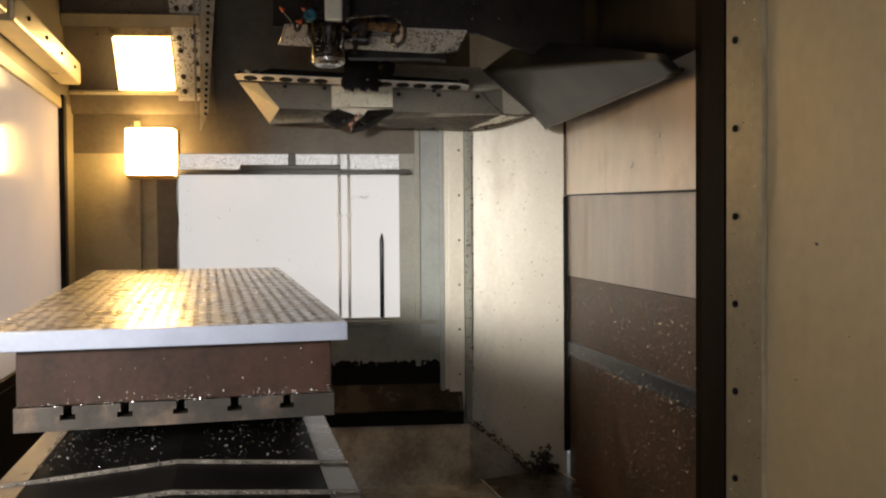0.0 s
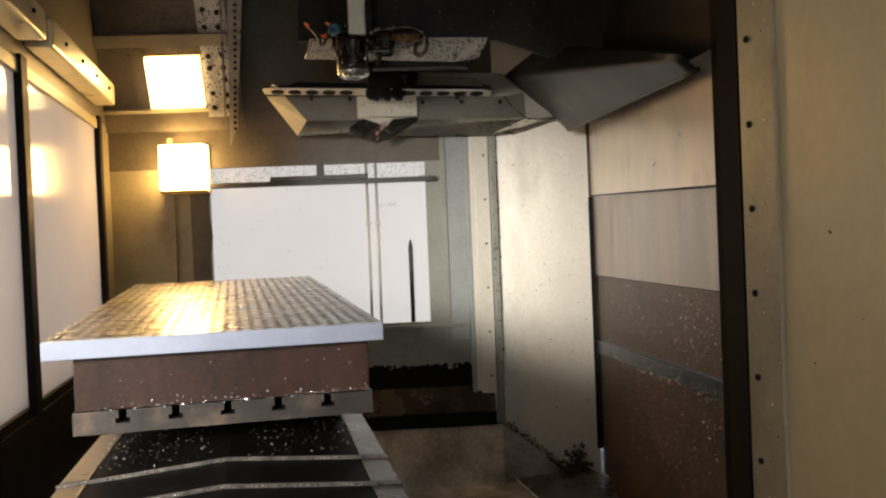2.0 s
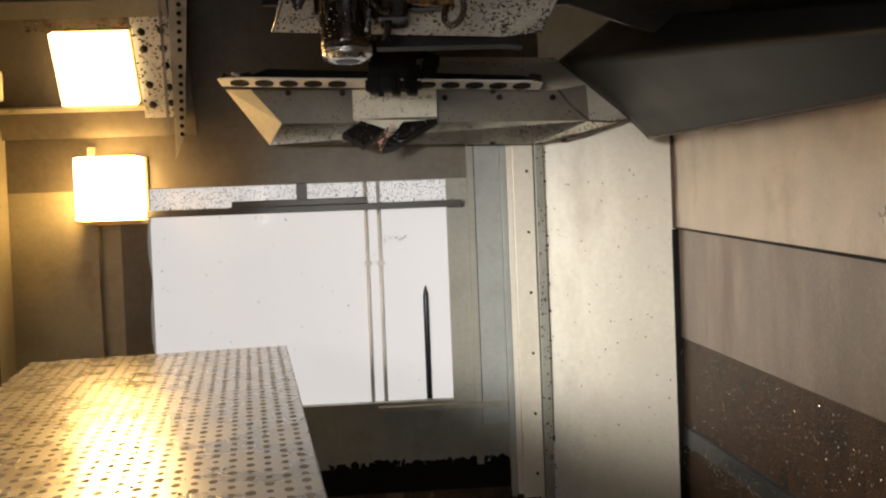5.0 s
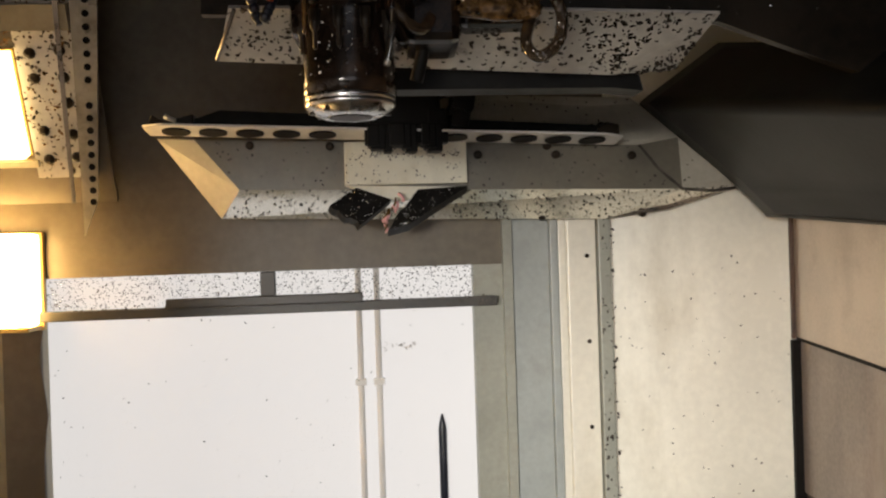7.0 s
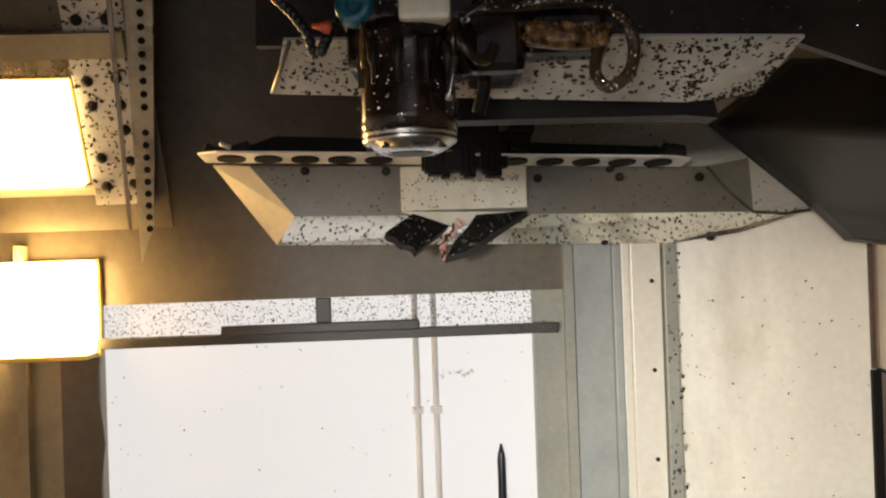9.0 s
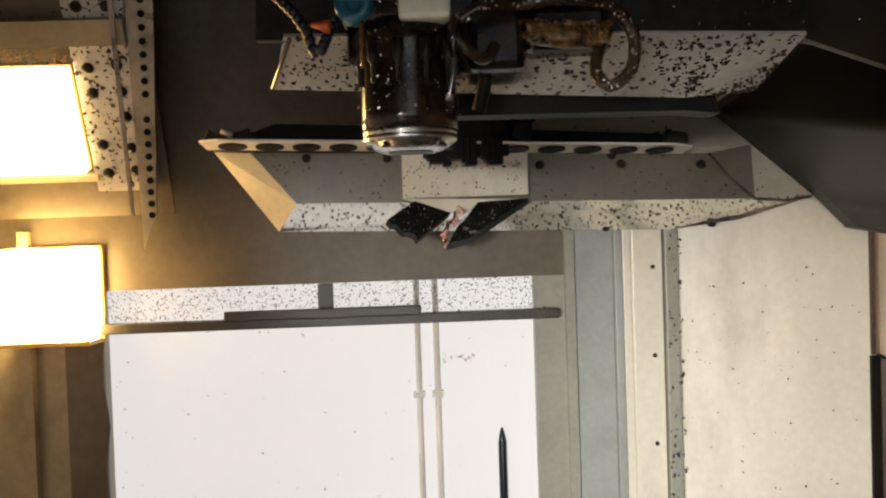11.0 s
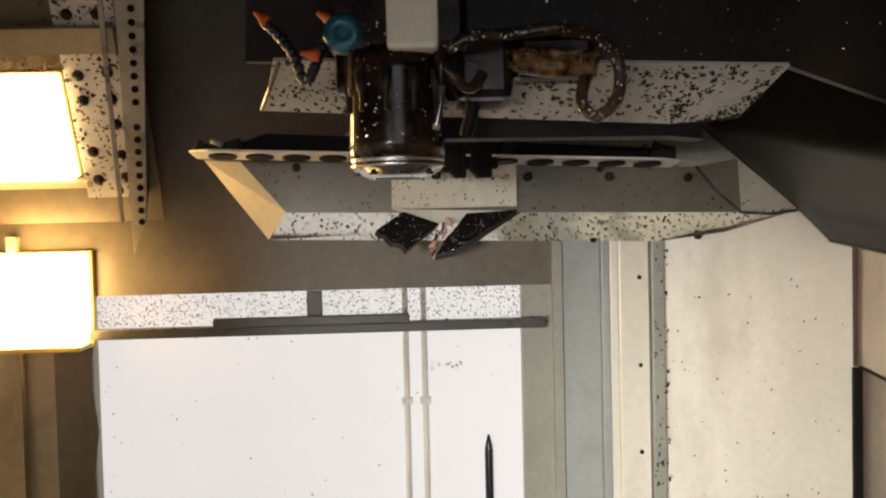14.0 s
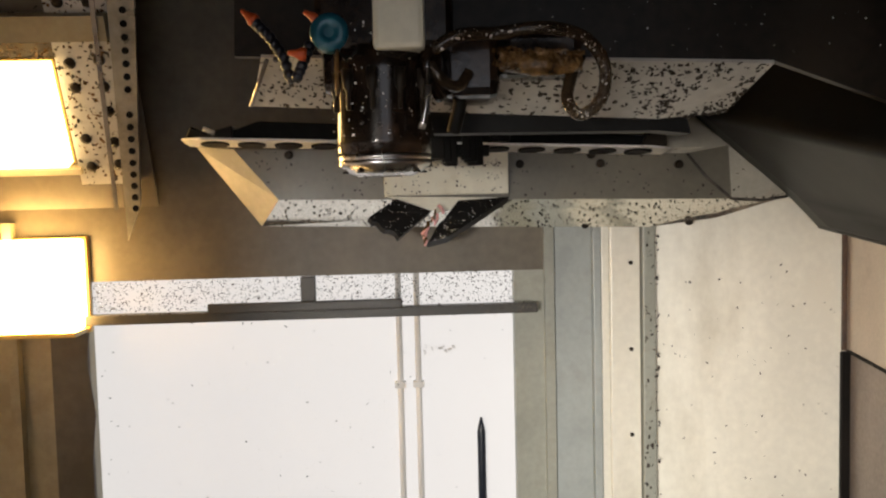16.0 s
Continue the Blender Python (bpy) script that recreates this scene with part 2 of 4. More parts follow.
def lathe(profile, steps=40, axis="Z", at=(0, 0, 0), bm=None):
    bm = bm or bmesh.new()
    rings = []
    for r, h in profile:
        ring = []
        for i in range(steps):
            a = 2 * math.pi * i / steps
            c, d = r * math.cos(a), r * math.sin(a)
            q = (c, d, h) if axis == "Z" else (c, h, d) if axis == "Y" else (h, c, d)
            ring.append(bm.verts.new(Vector(q) + Vector(at)))
        rings.append(ring)
    for a, b in zip(rings, rings[1:]):
        for i in range(steps):
            j = (i + 1) % steps
            bm.faces.new((a[i], a[j], b[j], b[i]))
    bm.faces.new(rings[0][::-1])
    bm.faces.new(rings[-1])
    bmesh.ops.recalc_face_normals(bm, faces=bm.faces[:])
    for f in bm.faces:
        f.smooth = len(f.verts) == 4
    return bm


def tube(path, r, steps=10, sub=6):
    """A round hose through the given points."""
    p = [Vector(q) for q in path]
    pts = []
    for i in range(len(p) - 1):
        a, b, c, d = p[max(i - 1, 0)], p[i], p[i + 1], p[min(i + 2, len(p) - 1)]
        for k in range(sub):
            t = k / sub
            pts.append(0.5 * (2 * b + (c - a) * t + (2 * a - 5 * b + 4 * c - d) * t * t + (3 * b - a - 3 * c + d) * t ** 3))
    pts.append(p[-1])
    bm = bmesh.new()
    rings = []
    up = Vector((0.13, 0.31, 0.94))
    for i, q in enumerate(pts):
        d = (pts[min(i + 1, len(pts) - 1)] - pts[max(i - 1, 0)]).normalized()
        s = d.cross(up).normalized()
        u = s.cross(d)
        up = u
        rings.append([bm.verts.new(q + r * (math.cos(2 * math.pi * k / steps) * s + math.sin(2 * math.pi * k / steps) * u)) for k in range(steps)])
    for a, b in zip(rings, rings[1:]):
        for i in range(steps):
            j = (i + 1) % steps
            bm.faces.new((a[i], a[j], b[j], b[i])).smooth = True
    bm.faces.new(rings[0][::-1])
    bm.faces.new(rings[-1])
    return bm


def link(name, bm, material):
    me = bpy.data.meshes.new(name)
    bmesh.ops.recalc_face_normals(bm, faces=bm.faces[:])
    bm.to_mesh(me)
    bm.free()
    me.materials.append(material)
    return new(name, me)


def part(name, bm, material, parent, label=""):
    ob = link(name, bm, material)
    ob.parent = parent
    return tagged(ob, label=label)


def solid(name, bm, material, m=None, label="", category="", group="", kind=""):
    ob = link(name, bm, material)
    if m is not None:
        ob.matrix_world = m
    return tagged(ob, label, category, group, kind)


def thing(name, m, label, category, group="", kind=""):
    ob = new(name)
    ob.empty_display_size = 0.05
    ob.matrix_world = m
    return tagged(ob, label, category, group, kind)


def flakes(rng, spots, size, curl=0.5):
    """Many small bent chips, one at each (place, normal)."""
    bm = bmesh.new()
    for q, nrm in spots:
        nrm = Vector(nrm)
        a = nrm.orthogonal().normalized()
        a.rotate(Matrix.Rotation(rng.uniform(0, 6.283), 3, nrm))
        b = nrm.cross(a)
        s = size * rng.uniform(0.4, 1.6)
        w = s * rng.uniform(0.25, 0.7)
        c = Vector(q) + nrm * 0.0015
        v = [bm.verts.new(c - a * s - b * w), bm.verts.new(c + nrm * s * curl * rng.random() - b * w * 1.3),
             bm.verts.new(c + a * s - b * w * 0.6), bm.verts.new(c + a * s * 0.8 + b * w),
             bm.verts.new(c + nrm * s * curl * rng.random() + b * w), bm.verts.new(c - a * s * 0.7 + b * w * 0.8)]
        bm.faces.new((v[0], v[1], v[4], v[5]))
        bm.faces.new((v[1], v[2], v[3], v[4]))
    return bm


def on_quad(rng, count, a, b, c, d, nrm, power=1.0):
    """Random places on the quad a b c d (a-b one edge, d-c the other); power > 1 crowds them towards a-b."""
    a, b, c, d = map(Vector, (a, b, c, d))
    out = []
    for _ in range(count):
        s, t = rng.random(), rng.random() ** power
        out.append(((a.lerp(b, s)).lerp(d.lerp(c, s), t), nrm))
    return out


# ---- the enclosure ----
def pan_floor():
    """Pan floor with a sloping shoulder along the end wall that falls away beside the pale wall."""
    bm = bmesh.new()
    top = [bm.verts.new(q) for q in ((-2.4, 0.3, FLOOR), (0.36, 0.3, FLOOR), (0.36, -0.10, FLOOR), (-2.4, -0.10, FLOOR))]
    foot = [bm.verts.new(q) for q in ((-2.4, -0.26, DEEP), (0.34, -0.26, DEEP), (0.72, -0.06, DEEP), (0.72, 0.3, DEEP))]
    rest = [bm.verts.new(q) for q in ((1.9, 0.3, DEEP), (1.9, -6.6, DEEP), (-2.4, -6.6, DEEP))]
    bm.faces.new(top)
    bm.faces.new((top[3], top[2], foot[1], foot[0]))
    bm.faces.new((top[2], foot[2], foot[1]))
    bm.faces.new((top[2], top[1], foot[3], foot[2]))
    bm.faces.new((foot[0], foot[1], rest[1], rest[2]))
    bm.faces.new((foot[1], foot[2], foot[3], rest[0], rest[1]))
    bmesh.ops.recalc_face_normals(bm, faces=bm.faces)
    down = bmesh.ops.extrude_face_region(bm, geom=bm.faces[:])
    bmesh.ops.translate(bm, vec=(0, 0, -0.04), verts=[e for e in down["geom"] if isinstance(e, bmesh.types.BMVert)])
    bmesh.ops.recalc_face_normals(bm, faces=bm.faces)
    return bm


floor = solid("floor", pan_floor(), FLOOR_M, FAR, "oily dark steel chip pan floor with a sloping chute", "floor", kind="structure")
ceiling = solid("ceiling", B(-1.1, 2.3, -3.6, 3.6, CEIL, CEIL + 0.05), DARK_STEEL, None, "dark oily sheet steel roof of the machine", "ceiling", kind="structure")

# end wall round the window opening
WL, WR, WB, WT = -1.165, 0.0, -0.145, 0.735
wall_end = thing("wall_end", FAR, "dark taupe and grey painted end wall of the enclosure", "wall", kind="structure")
part("upper_sheet", B(-1.75, 0.42, 0, 0.04, WT, CEIL), TAUPE, wall_end, "dark taupe sheet above the window")
part("left_sheet", B(-1.75, WL, 0, 0.04, WB, WT), OLIVE, wall_end, "worn beige sheet")
part("right_sheet", B(WR, 0.42, 0, 0.04, WB, WT), GREY_PAINT, wall_end)
part("blue_sheet", B(0.113, 0.214, -0.012, 0, WB - 0.1, 0.95), BLUE_GREY, wall_end, "blue-grey painted strip")
part("lower_sheet", B(-1.75, 0.42, 0, 0.04, -0.40, WB), GREY_PAINT, wall_end)
part("kick_sheet", B(-1.75, 0.42, 0.003, 0.04, FLOOR, -0.40), BLACK_FRAME, wall_end, "black oily kick sheet")
part("edge_rib", B(-1.37, -1.345, -0.03, 0, WB, 0.9), OLIVE, wall_end)
part("gasket", B(WL - 0.10, WL, -0.012, 0, WB - 0.02, 0.62, 0.003), TAUPE, wall_end, "dark oily strip beside the window")
part("right_rib", B(0.083, 0.109, -0.02, 0, FLOOR + 0.3, 0.95), GREY_PAINT, wall_end)
part("right_rib", B(0.215, 0.238, -0.030, 0, FLOOR, 0.97, 0.003), BLUE_GREY, wall_end)
part("right_rib", B(0.240, 0.262, -0.024, 0, FLOOR, 0.97, 0.003), WHITE_WALL, wall_end)
for k in range(6):
    part("screw", lathe([(0.006, 0), (0.006, -0.004), (0.003, -0.006)], 8, "Y", (0.318, -0.035, -0.45 + 0.24 * k)), DARK_STEEL, wall_end)
part("corner_post", B(0.262, 0.345, -0.035, 0, DEEP, 1.0, 0.004), WHITE_WALL, wall_end, "pale painted corner post")
part("corner_post", B(0.348, 0.384, -0.05, 0, DEEP, 1.0, 0.004), GREY_PAINT, wall_end)
part("window_sill", B(-0.3, 0.21, -0.03, 0, WB - 0.035, WB - 0.012, 0.003), GREY_PAINT, wall_end, "narrow grey sill")

window_1 = thing("window_1", FAR, "wide window with a cross bar and chip-spattered upper pane", "window", kind="structure")
part("cross_bar", B(WL - 0.02, 0.058, -0.05, -0.008, 0.622, 0.648, 0.003), BAR, window_1, "grey oily cross bar")
part("bar_clamp", B(-0.83, -0.31, -0.06, -0.045, 0.645, 0.672, 0.004), BAR, window_1)
part("post", B(-0.585, -0.545, -0.03, -0.004, 0.648, WT, 0.003), BAR, window_1)
pane = part("pane", B(WL, WR, 0.01, 0.014, WB, WT), PANE, window_1)
pane.visible_shadow = False



def ragged_strip(x0, x1, z0, z1, steps, wob, seed):
    """A thin strip whose right edge is torn and wavy."""
    rg = random.Random(seed)
    edge = [(x1 + wob * (math.sin(5.1 * k / steps * 3 + seed) + 0.5 * rg.uniform(-1, 1)), -0.014, z0 + (z1 - z0) * k / steps) for k in range(steps + 1)]
    return sheet([(x0, -0.014, z0)] + edge + [(x0, -0.014, z1)], 0.004)


part("torn_seal", ragged_strip(WL - 0.03, WL + 0.004, WB - 0.01, 0.615, 22, 0.006, 4), TAUPE, wall_end, "torn dark window seal")
backdrop = solid("backdrop", B(-2.4, 1.2, 0.085, 0.10, -0.7, 1.3), GLOW_WALL, FAR, "white wall outside the window, its daylight given as glow", "wall", kind="structure")
conduits = []
for px in (-0.322, -0.270):
    c = thing("conduit", FAR @ pose(px, 0.070, 0), "white plastic conduit pipe clipped to the outside wall", "pipe", "conduits outside")
    part("pipe", lathe([(0.0085, -0.3), (0.0085, 0.75)], 14), PIPE, c)
    part("clip", B(-0.016, 0.016, -0.012, 0.012, 0.40, 0.418, 0.002), PIPE, c)
smudge_rng = random.Random(14)
solid("smudge", flakes(smudge_rng, [((-0.27 + smudge_rng.gauss(0.03, 0.06), 0.0845, 0.505 + smudge_rng.gauss(0, 0.007)), (0, -1, 0)) for _ in range(22)], 0.005, 0.0), PIPE_SHADE, FAR, "faint grey smudge on the outside wall", "smudge", kind="stuff")
rod = solid("upright_rod", lathe([(0.002, -0.3), (0.012, -0.29), (0.012, 0.268), (0.010, 0.28), (0.009, 0.285), (0.003, 0.31)], 14), NAVY,
            FAR @ pose(-0.095, 0.052, 0.0), "dark blue rod standing upright outside the window", "rod")

# pale wall between the end wall and the slide covers
wall_pale = thing("wall_pale", Matrix.Identity(4), "pale painted side wall with chips and stains", "wall", kind="structure")
PA, PB = FAR @ Vector((0.385, -0.01, 0)), SIDE @ Vector((-0.10, 0.0, 0))
part("wall_sheet", sheet([(PA.x, PA.y, DEEP), (PB.x, PB.y, DEEP), (PB.x, PB.y, CEIL), (PA.x, PA.y, CEIL)][::-1], 0.03), WHITE_WALL, wall_pale)
d = (PB - PA).normalized()
nin = Vector((d.y, -d.x, 0))
q0, q1 = PA + nin * 0.004, PB + nin * 0.004
q1 = q0.lerp(q1, 0.6)
z0, z1 = FLOOR - 0.03, FLOOR - 0.03 - 0.79 * 0.6 * (PB - PA).length
part("toe_strip", sheet([(q0.x, q0.y, z0), (q1.x, q1.y, z1), (q1.x, q1.y, z1 + 0.04), (q0.x, q0.y, z0 + 0.04)][::-1], 0.003), CREAM, wall_pale, "cream toe strip")

# telescopic slide covers on the column side
slide = thing("slide_covers", SIDE, "stack of telescopic steel covers, rusty below and bright on top", "machine cover", kind="structure")


def side_quad(zf0, zf1, zn0, zn1, y, x0=-0.115, x1=2.42):
    return sheet([(x0, y, zf0), (x1, y, zn0), (x1, y, zn1), (x0, y, zf1)], 0.02)


# near-black sheet added to fill the dark area above the covers
part("upper_fill", side_quad(0.955, CEIL, 0.755, CEIL, 0.012), BLACK_FRAME, slide, "dark oily sheet added above the covers")
part("cover_plate", side_quad(0.505, 0.95, 0.413, 0.75, 0.0), STEEL_TOP, slide, "bright brushed steel plate")
part("cover_plate", side_quad(0.077, 0.50, 0.15, 0.408, 0.008), GREY_STEEL, slide, "worn grey steel plate")
part("cover_plate", side_quad(-0.27, 0.073, -0.075, 0.146, 0.014), RUSTY, slide, "rust-brown steel plate")
part("wiper_strip", side_quad(-0.345, -0.275, -0.12, -0.08, 0.006), BLUE_STEEL, slide, "bare bluish steel wiper edge")
part("cover_plate", side_quad(DEEP, -0.35, DEEP, -0.125, 0.018), RUSTY, slide, "rust-brown steel plate")
part("guide_rail", B(-0.113, -0.088, -0.015, 0.03, -0.86, 0.5, 0.003), BLACK_FRAME, slide, "black vertical guide rail")
part("edge_angle", B(-0.112, -0.094, -0.012, 0.03, 0.502, 0.95, 0.003), RUSTY, slide, "brown steel edge angle")
part("seam_strip", sheet([(-0.08, -0.004, 0.500), (2.42, -0.004, 0.408), (2.42, -0.004, 0.4145), (-0.08, -0.004, 0.5075)], 0.004), BLACK_FRAME, slide)
part("end_frame", B(2.425, 2.60, -0.02, 0.06, DEEP, CEIL, 0.004), BROWN_FRAME, slide, "dark brown vertical frame")

# cream wall beside the open end
wall_near = thing("wall_near", Matrix.Identity(4), "cream painted machine side panel with bolted edge", "wall", kind="structure")
part("wall_sheet", B(0.932, 0.965, -3.6, -0.40, DEEP, CEIL), CREAM, wall_near)
part("edge_flange", B(0.922, 0.9315, -0.462, -0.36, DEEP, CEIL, 0.002), OLIVE, wall_near, "grey flange")
part("return_sheet", sheet([(0.93, -0.36, DEEP), (1.16, 0.10, DEEP), (1.16, 0.10, CEIL), (0.93, -0.36, CEIL)], 0.01), BROWN_FRAME, wall_near)
for k in range(-3, 9):
    part("bolt", lathe([(0.006, 0), (0.006, -0.004), (0.003, -0.006)], 8, "X", (0.9215, -0.391, 0.193 + 0.1475 * k)), BLACK, wall_near)

# door wall on the operator side
LX = -0.70
door_wall = thing("door_wall", Matrix.Identity(4), "sliding door wall with pale panes in black frames", "wall", kind="structure")
part("top_sheet", B(LX - 0.05, LX, -3.6, 3.3, 0.97, CEIL), TAUPE, door_wall)
part("bottom_sheet", B(LX - 0.05, LX + 0.01, -3.6, 3.3, DEEP, -0.235), BLACK_FRAME, door_wall)
door_1 = thing("door_1", Matrix.Identity(4), "closed sliding door with pale frosted panes and black frames", "door", kind="structure")
# first pane is unseen, closed to keep the door lamp off the near wall
for y0, y1 in ((-3.5, -1.6), (0.0, 1.36), (1.44, 2.76)):
    pn = part("pane", B(LX - 0.03, LX - 0.012, y0, y1, -0.235, 0.97), GLASS_PANEL, door_1)
    for z0, z1 in ((-0.235, -0.20), (0.925, 0.97)):
        part("frame_rail", B(LX - 0.035, LX + 0.004, y0, y1, z0, z1, 0.003), OLIVE if z1 > 0 else BLACK_FRAME, door_1)
for y0, y1 in ((-1.6, -1.54), (-0.05, 0.0), (1.36, 1.44), (2.76, 2.83)):
    part("frame_post", B(LX - 0.04, LX + 0.014, y0, y1, -0.235, 0.99, 0.004), BLACK_FRAME, door_1)
part("end_sheet", B(LX - 0.05, LX, 2.83, 3.3, -0.235, 0.97), OLIVE, door_wall)
for y0, y1 in ((-1.4, 1.36), (1.44, 2.72)):
    cas = thing("door_track", pose(LX + 0.06, 0, 1.085), "cream steel track casing above the door, bolted", "track", "door tracks")
    part("casing", B(-0.055, 0.04, y0, y1, -0.055, 0.05, 0.012), LAMP_BODY, cas)
    for k in range(4):
        part("bolt", lathe([(0.008, 0), (0.008, 0.006), (0.004, 0.009)], 8, "X", (0.04, y1 - 0.18 - 0.3 * k, 0.0)), BLACK, cas)
# unseen panels; their opening is left for the daylight fill lamp
wall_back = thing("wall_back", Matrix.Identity(4), "unseen cream panels round the open end", "wall", kind="structure")
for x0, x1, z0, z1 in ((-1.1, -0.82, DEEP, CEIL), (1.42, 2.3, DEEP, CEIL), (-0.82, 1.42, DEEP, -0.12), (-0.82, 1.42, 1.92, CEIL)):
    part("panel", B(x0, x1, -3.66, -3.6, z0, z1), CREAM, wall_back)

# ---- hood above the door side ----
HOOD_N = Vector((0, -1, -0.45)).normalized()


def hood(u, z, off=0.0):
    return Vector((u, 0.37 - 0.45 * z, z)) + HOOD_N * off


def hood_sheet(u0, u1, z0, z1, off, thick):
    return sheet([hood(u0, z0, off), hood(u0, z1, off), hood(u1, z1, off), hood(u1, z0, off)], thick)


hood_ob = thing("hood", FAR, "sloping brown steel hood with perforated rails", "hood", kind="structure")
part("hood_sheet", hood_sheet(-1.9, -0.95, 0.93, 2.1, -0.012, 0.01), TAUPE, hood_ob)
part("stud_rail", hood_sheet(-1.13, -0.985, 1.0, 2.1, 0.006, 0.018), SPECK_PLATE, hood_ob, "pale rail with dark studs")
part("rail_lip", sheet([hood(-1.045, 0.95, 0.05), hood(-0.955, 2.1, 0.05), hood(-0.940, 2.1, 0.05), hood(-1.036, 0.95, 0.05)], 0.004), COVER_EDGE, hood_ob, "bright steel lip")
part("hole_rail", sheet([hood(-1.034, 0.857, 0.03), hood(-0.905, 2.1, 0.03), hood(-0.805, 2.1, 0.03), hood(-0.985, 0.95, 0.03)], 0.01), RAIL, hood_ob, "pale perforated rail")
part("cross_beam", hood_sheet(-1.9, -0.985, 1.345, 1.40, 0.04, 0.05), OLIVE, hood_ob)
part("hood_edge", hood_sheet(-1.75, -1.12, 1.03, 1.045, 0.02, 0.03), LAMP_BODY, hood_ob)
rng = random.Random(5)
# rail holes are raised black discs, their darkness put into the colour
for k in range(40):
    z = 0.945 + 0.029 * k
    f = (z - 0.857) / (2.1 - 0.857)
    if k > 9 or k % 2 == 0 or k < 8:
        part("hole", lathe([(0.0085, 0), (0.0085, -0.003)], 10, "Y", hood(-1.007 + f * 0.150, z, 0.031)), BLACK, hood_ob)
for k in range(16):
    for col in range(2):
        if rng.random() < 0.85:
            part("stud", lathe([(0.014, 0), (0.013, -0.008), (0.006, -0.014)], 10, "Y", hood(-1.095 + 0.07 * col, 1.03 + 0.065 * k + 0.02 * rng.random(), 0.006)), DARK_STEEL, hood_ob)

work_lamp = thing("work_lamp", FAR, "glowing warm square work lamp on the end wall", "lamp", "work lamps")
part("housing", B(-1.40, -1.15, -0.025, 0, 0.60, 0.86, 0.006), LAMP_FRAME, work_lamp)
part("rim", B(-1.395, -1.155, -0.12, -0.03, 0.603, 0.616, 0.003), LAMP_FRAME, work_lamp, "amber lower rim")
part("diffuser", B(-1.395, -1.155, -0.12, -0.026, 0.618, 0.855, 0.012), WARM, work_lamp, "bright warm glowing face")
# no lamp here: glowing panel stands for the work lamp's reflection
hood_reflection = thing("hood_reflection", FAR, "glowing panel for the work lamp reflection in the sloping hood", "lamp", "work lamps")
part("housing", hood_sheet(-1.415, -1.135, 1.055, 1.30, 0.005, 0.016), LAMP_FRAME, hood_reflection)
part("diffuser", hood_sheet(-1.41, -1.14, 1.058, 1.297, 0.045, 0.04), WARM_DIM, hood_reflection, "bright warm glowing face")

# ---- table, block and fixture plate ----
table = thing("machine_table", Matrix.Identity(4), "ground cast iron machine table with five T-slots", "machine table")
TY1 = 2.7


def t_slot_table():
    bm = bmesh.new()
    pts = [(-0.288, -0.039), (0.288, -0.039)]
    top = 0.005
    pts.append((0.288, top))
    for k in (2, 1, 0, -1, -2):
        c = k * 0.0985
        pts += [(c + 0.0075, top), (c + 0.0075, -0.010), (c + 0.0135, -0.010), (c + 0.0135, -0.020),
                (c - 0.0135, -0.020), (c - 0.0135, -0.010), (c - 0.0075, -0.010), (c - 0.0075, top)]
    pts.append((-0.288, top))
    a = [bm.verts.new((x, 0, z)) for x, z in pts]
    b = [bm.verts.new((x, TY1, z)) for x, z in pts]
    bm.faces.new(a)
    bm.faces.new(b[::-1])
    for i in range(len(pts)):
        j = (i + 1) % len(pts)
        bm.faces.new((a[j], a[i], b[i], b[j]))
    return bm


part("table_top", t_slot_table(), TABLE, table)
part("saddle", B(-0.25, 0.25, 0.32, TY1 - 0.05, -0.40, -0.039), BLACK, table, "dark oily saddle below")
block = solid("riser_block", B(-0.284, 0.284, 0.006, TY1 - 0.03, 0.0055, 0.1105, 0.003), BLOCK, None, "rusty brown cast riser block on the machine table", "block")
plate = thing("fixture_plate", Matrix.Identity(4), "thick aluminium fixture plate drilled with rows of holes", "plate")
PZ0, PZ1, PX0, PX1, PY0, PY1 = 0.111, 0.146, -0.332, 0.312, -0.03, 2.58
FL = 1.30     # the plate is wider at its far end


def plate_x(u, y):
    """Across the plate, u from 0 to 1, widening along its length."""
    f = (y - PY0) / (PY1 - PY0)
    x0 = PX0 - (FL - 1) * (PX1 - PX0) * f
    return x0 + u * (PX1 - x0)


def plate_slab(inset, z0, z1, bevel=0.0):
    bm = bmesh.new()
    rim = [(plate_x(0, PY0) + inset, PY0 + inset), (plate_x(1, PY0) - inset, PY0 + inset), (plate_x(1, PY1) - inset, PY1 - inset), (plate_x(0, PY1) + inset, PY1 - inset)]
    lo, hi = [bm.verts.new((x, y, z0)) for x, y in rim], [bm.verts.new((x, y, z1)) for x, y in rim]
    bm.faces.new(lo[::-1])
    bm.faces.new(hi)
    for k in range(4):
        n = (k + 1) % 4
        bm.faces.new((lo[k], lo[n], hi[n], hi[k]))
    if bevel:
        bmesh.ops.bevel(bm, geom=bm.edges[:], offset=bevel, segments=2, affect="EDGES", profile=0.6)
    return bm


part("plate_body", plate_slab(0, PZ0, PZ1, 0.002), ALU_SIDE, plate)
part("plate_face", plate_slab(0.003, PZ1 + 0.0002, PZ1 + 0.0012), ALU, plate, "bright milled top face")


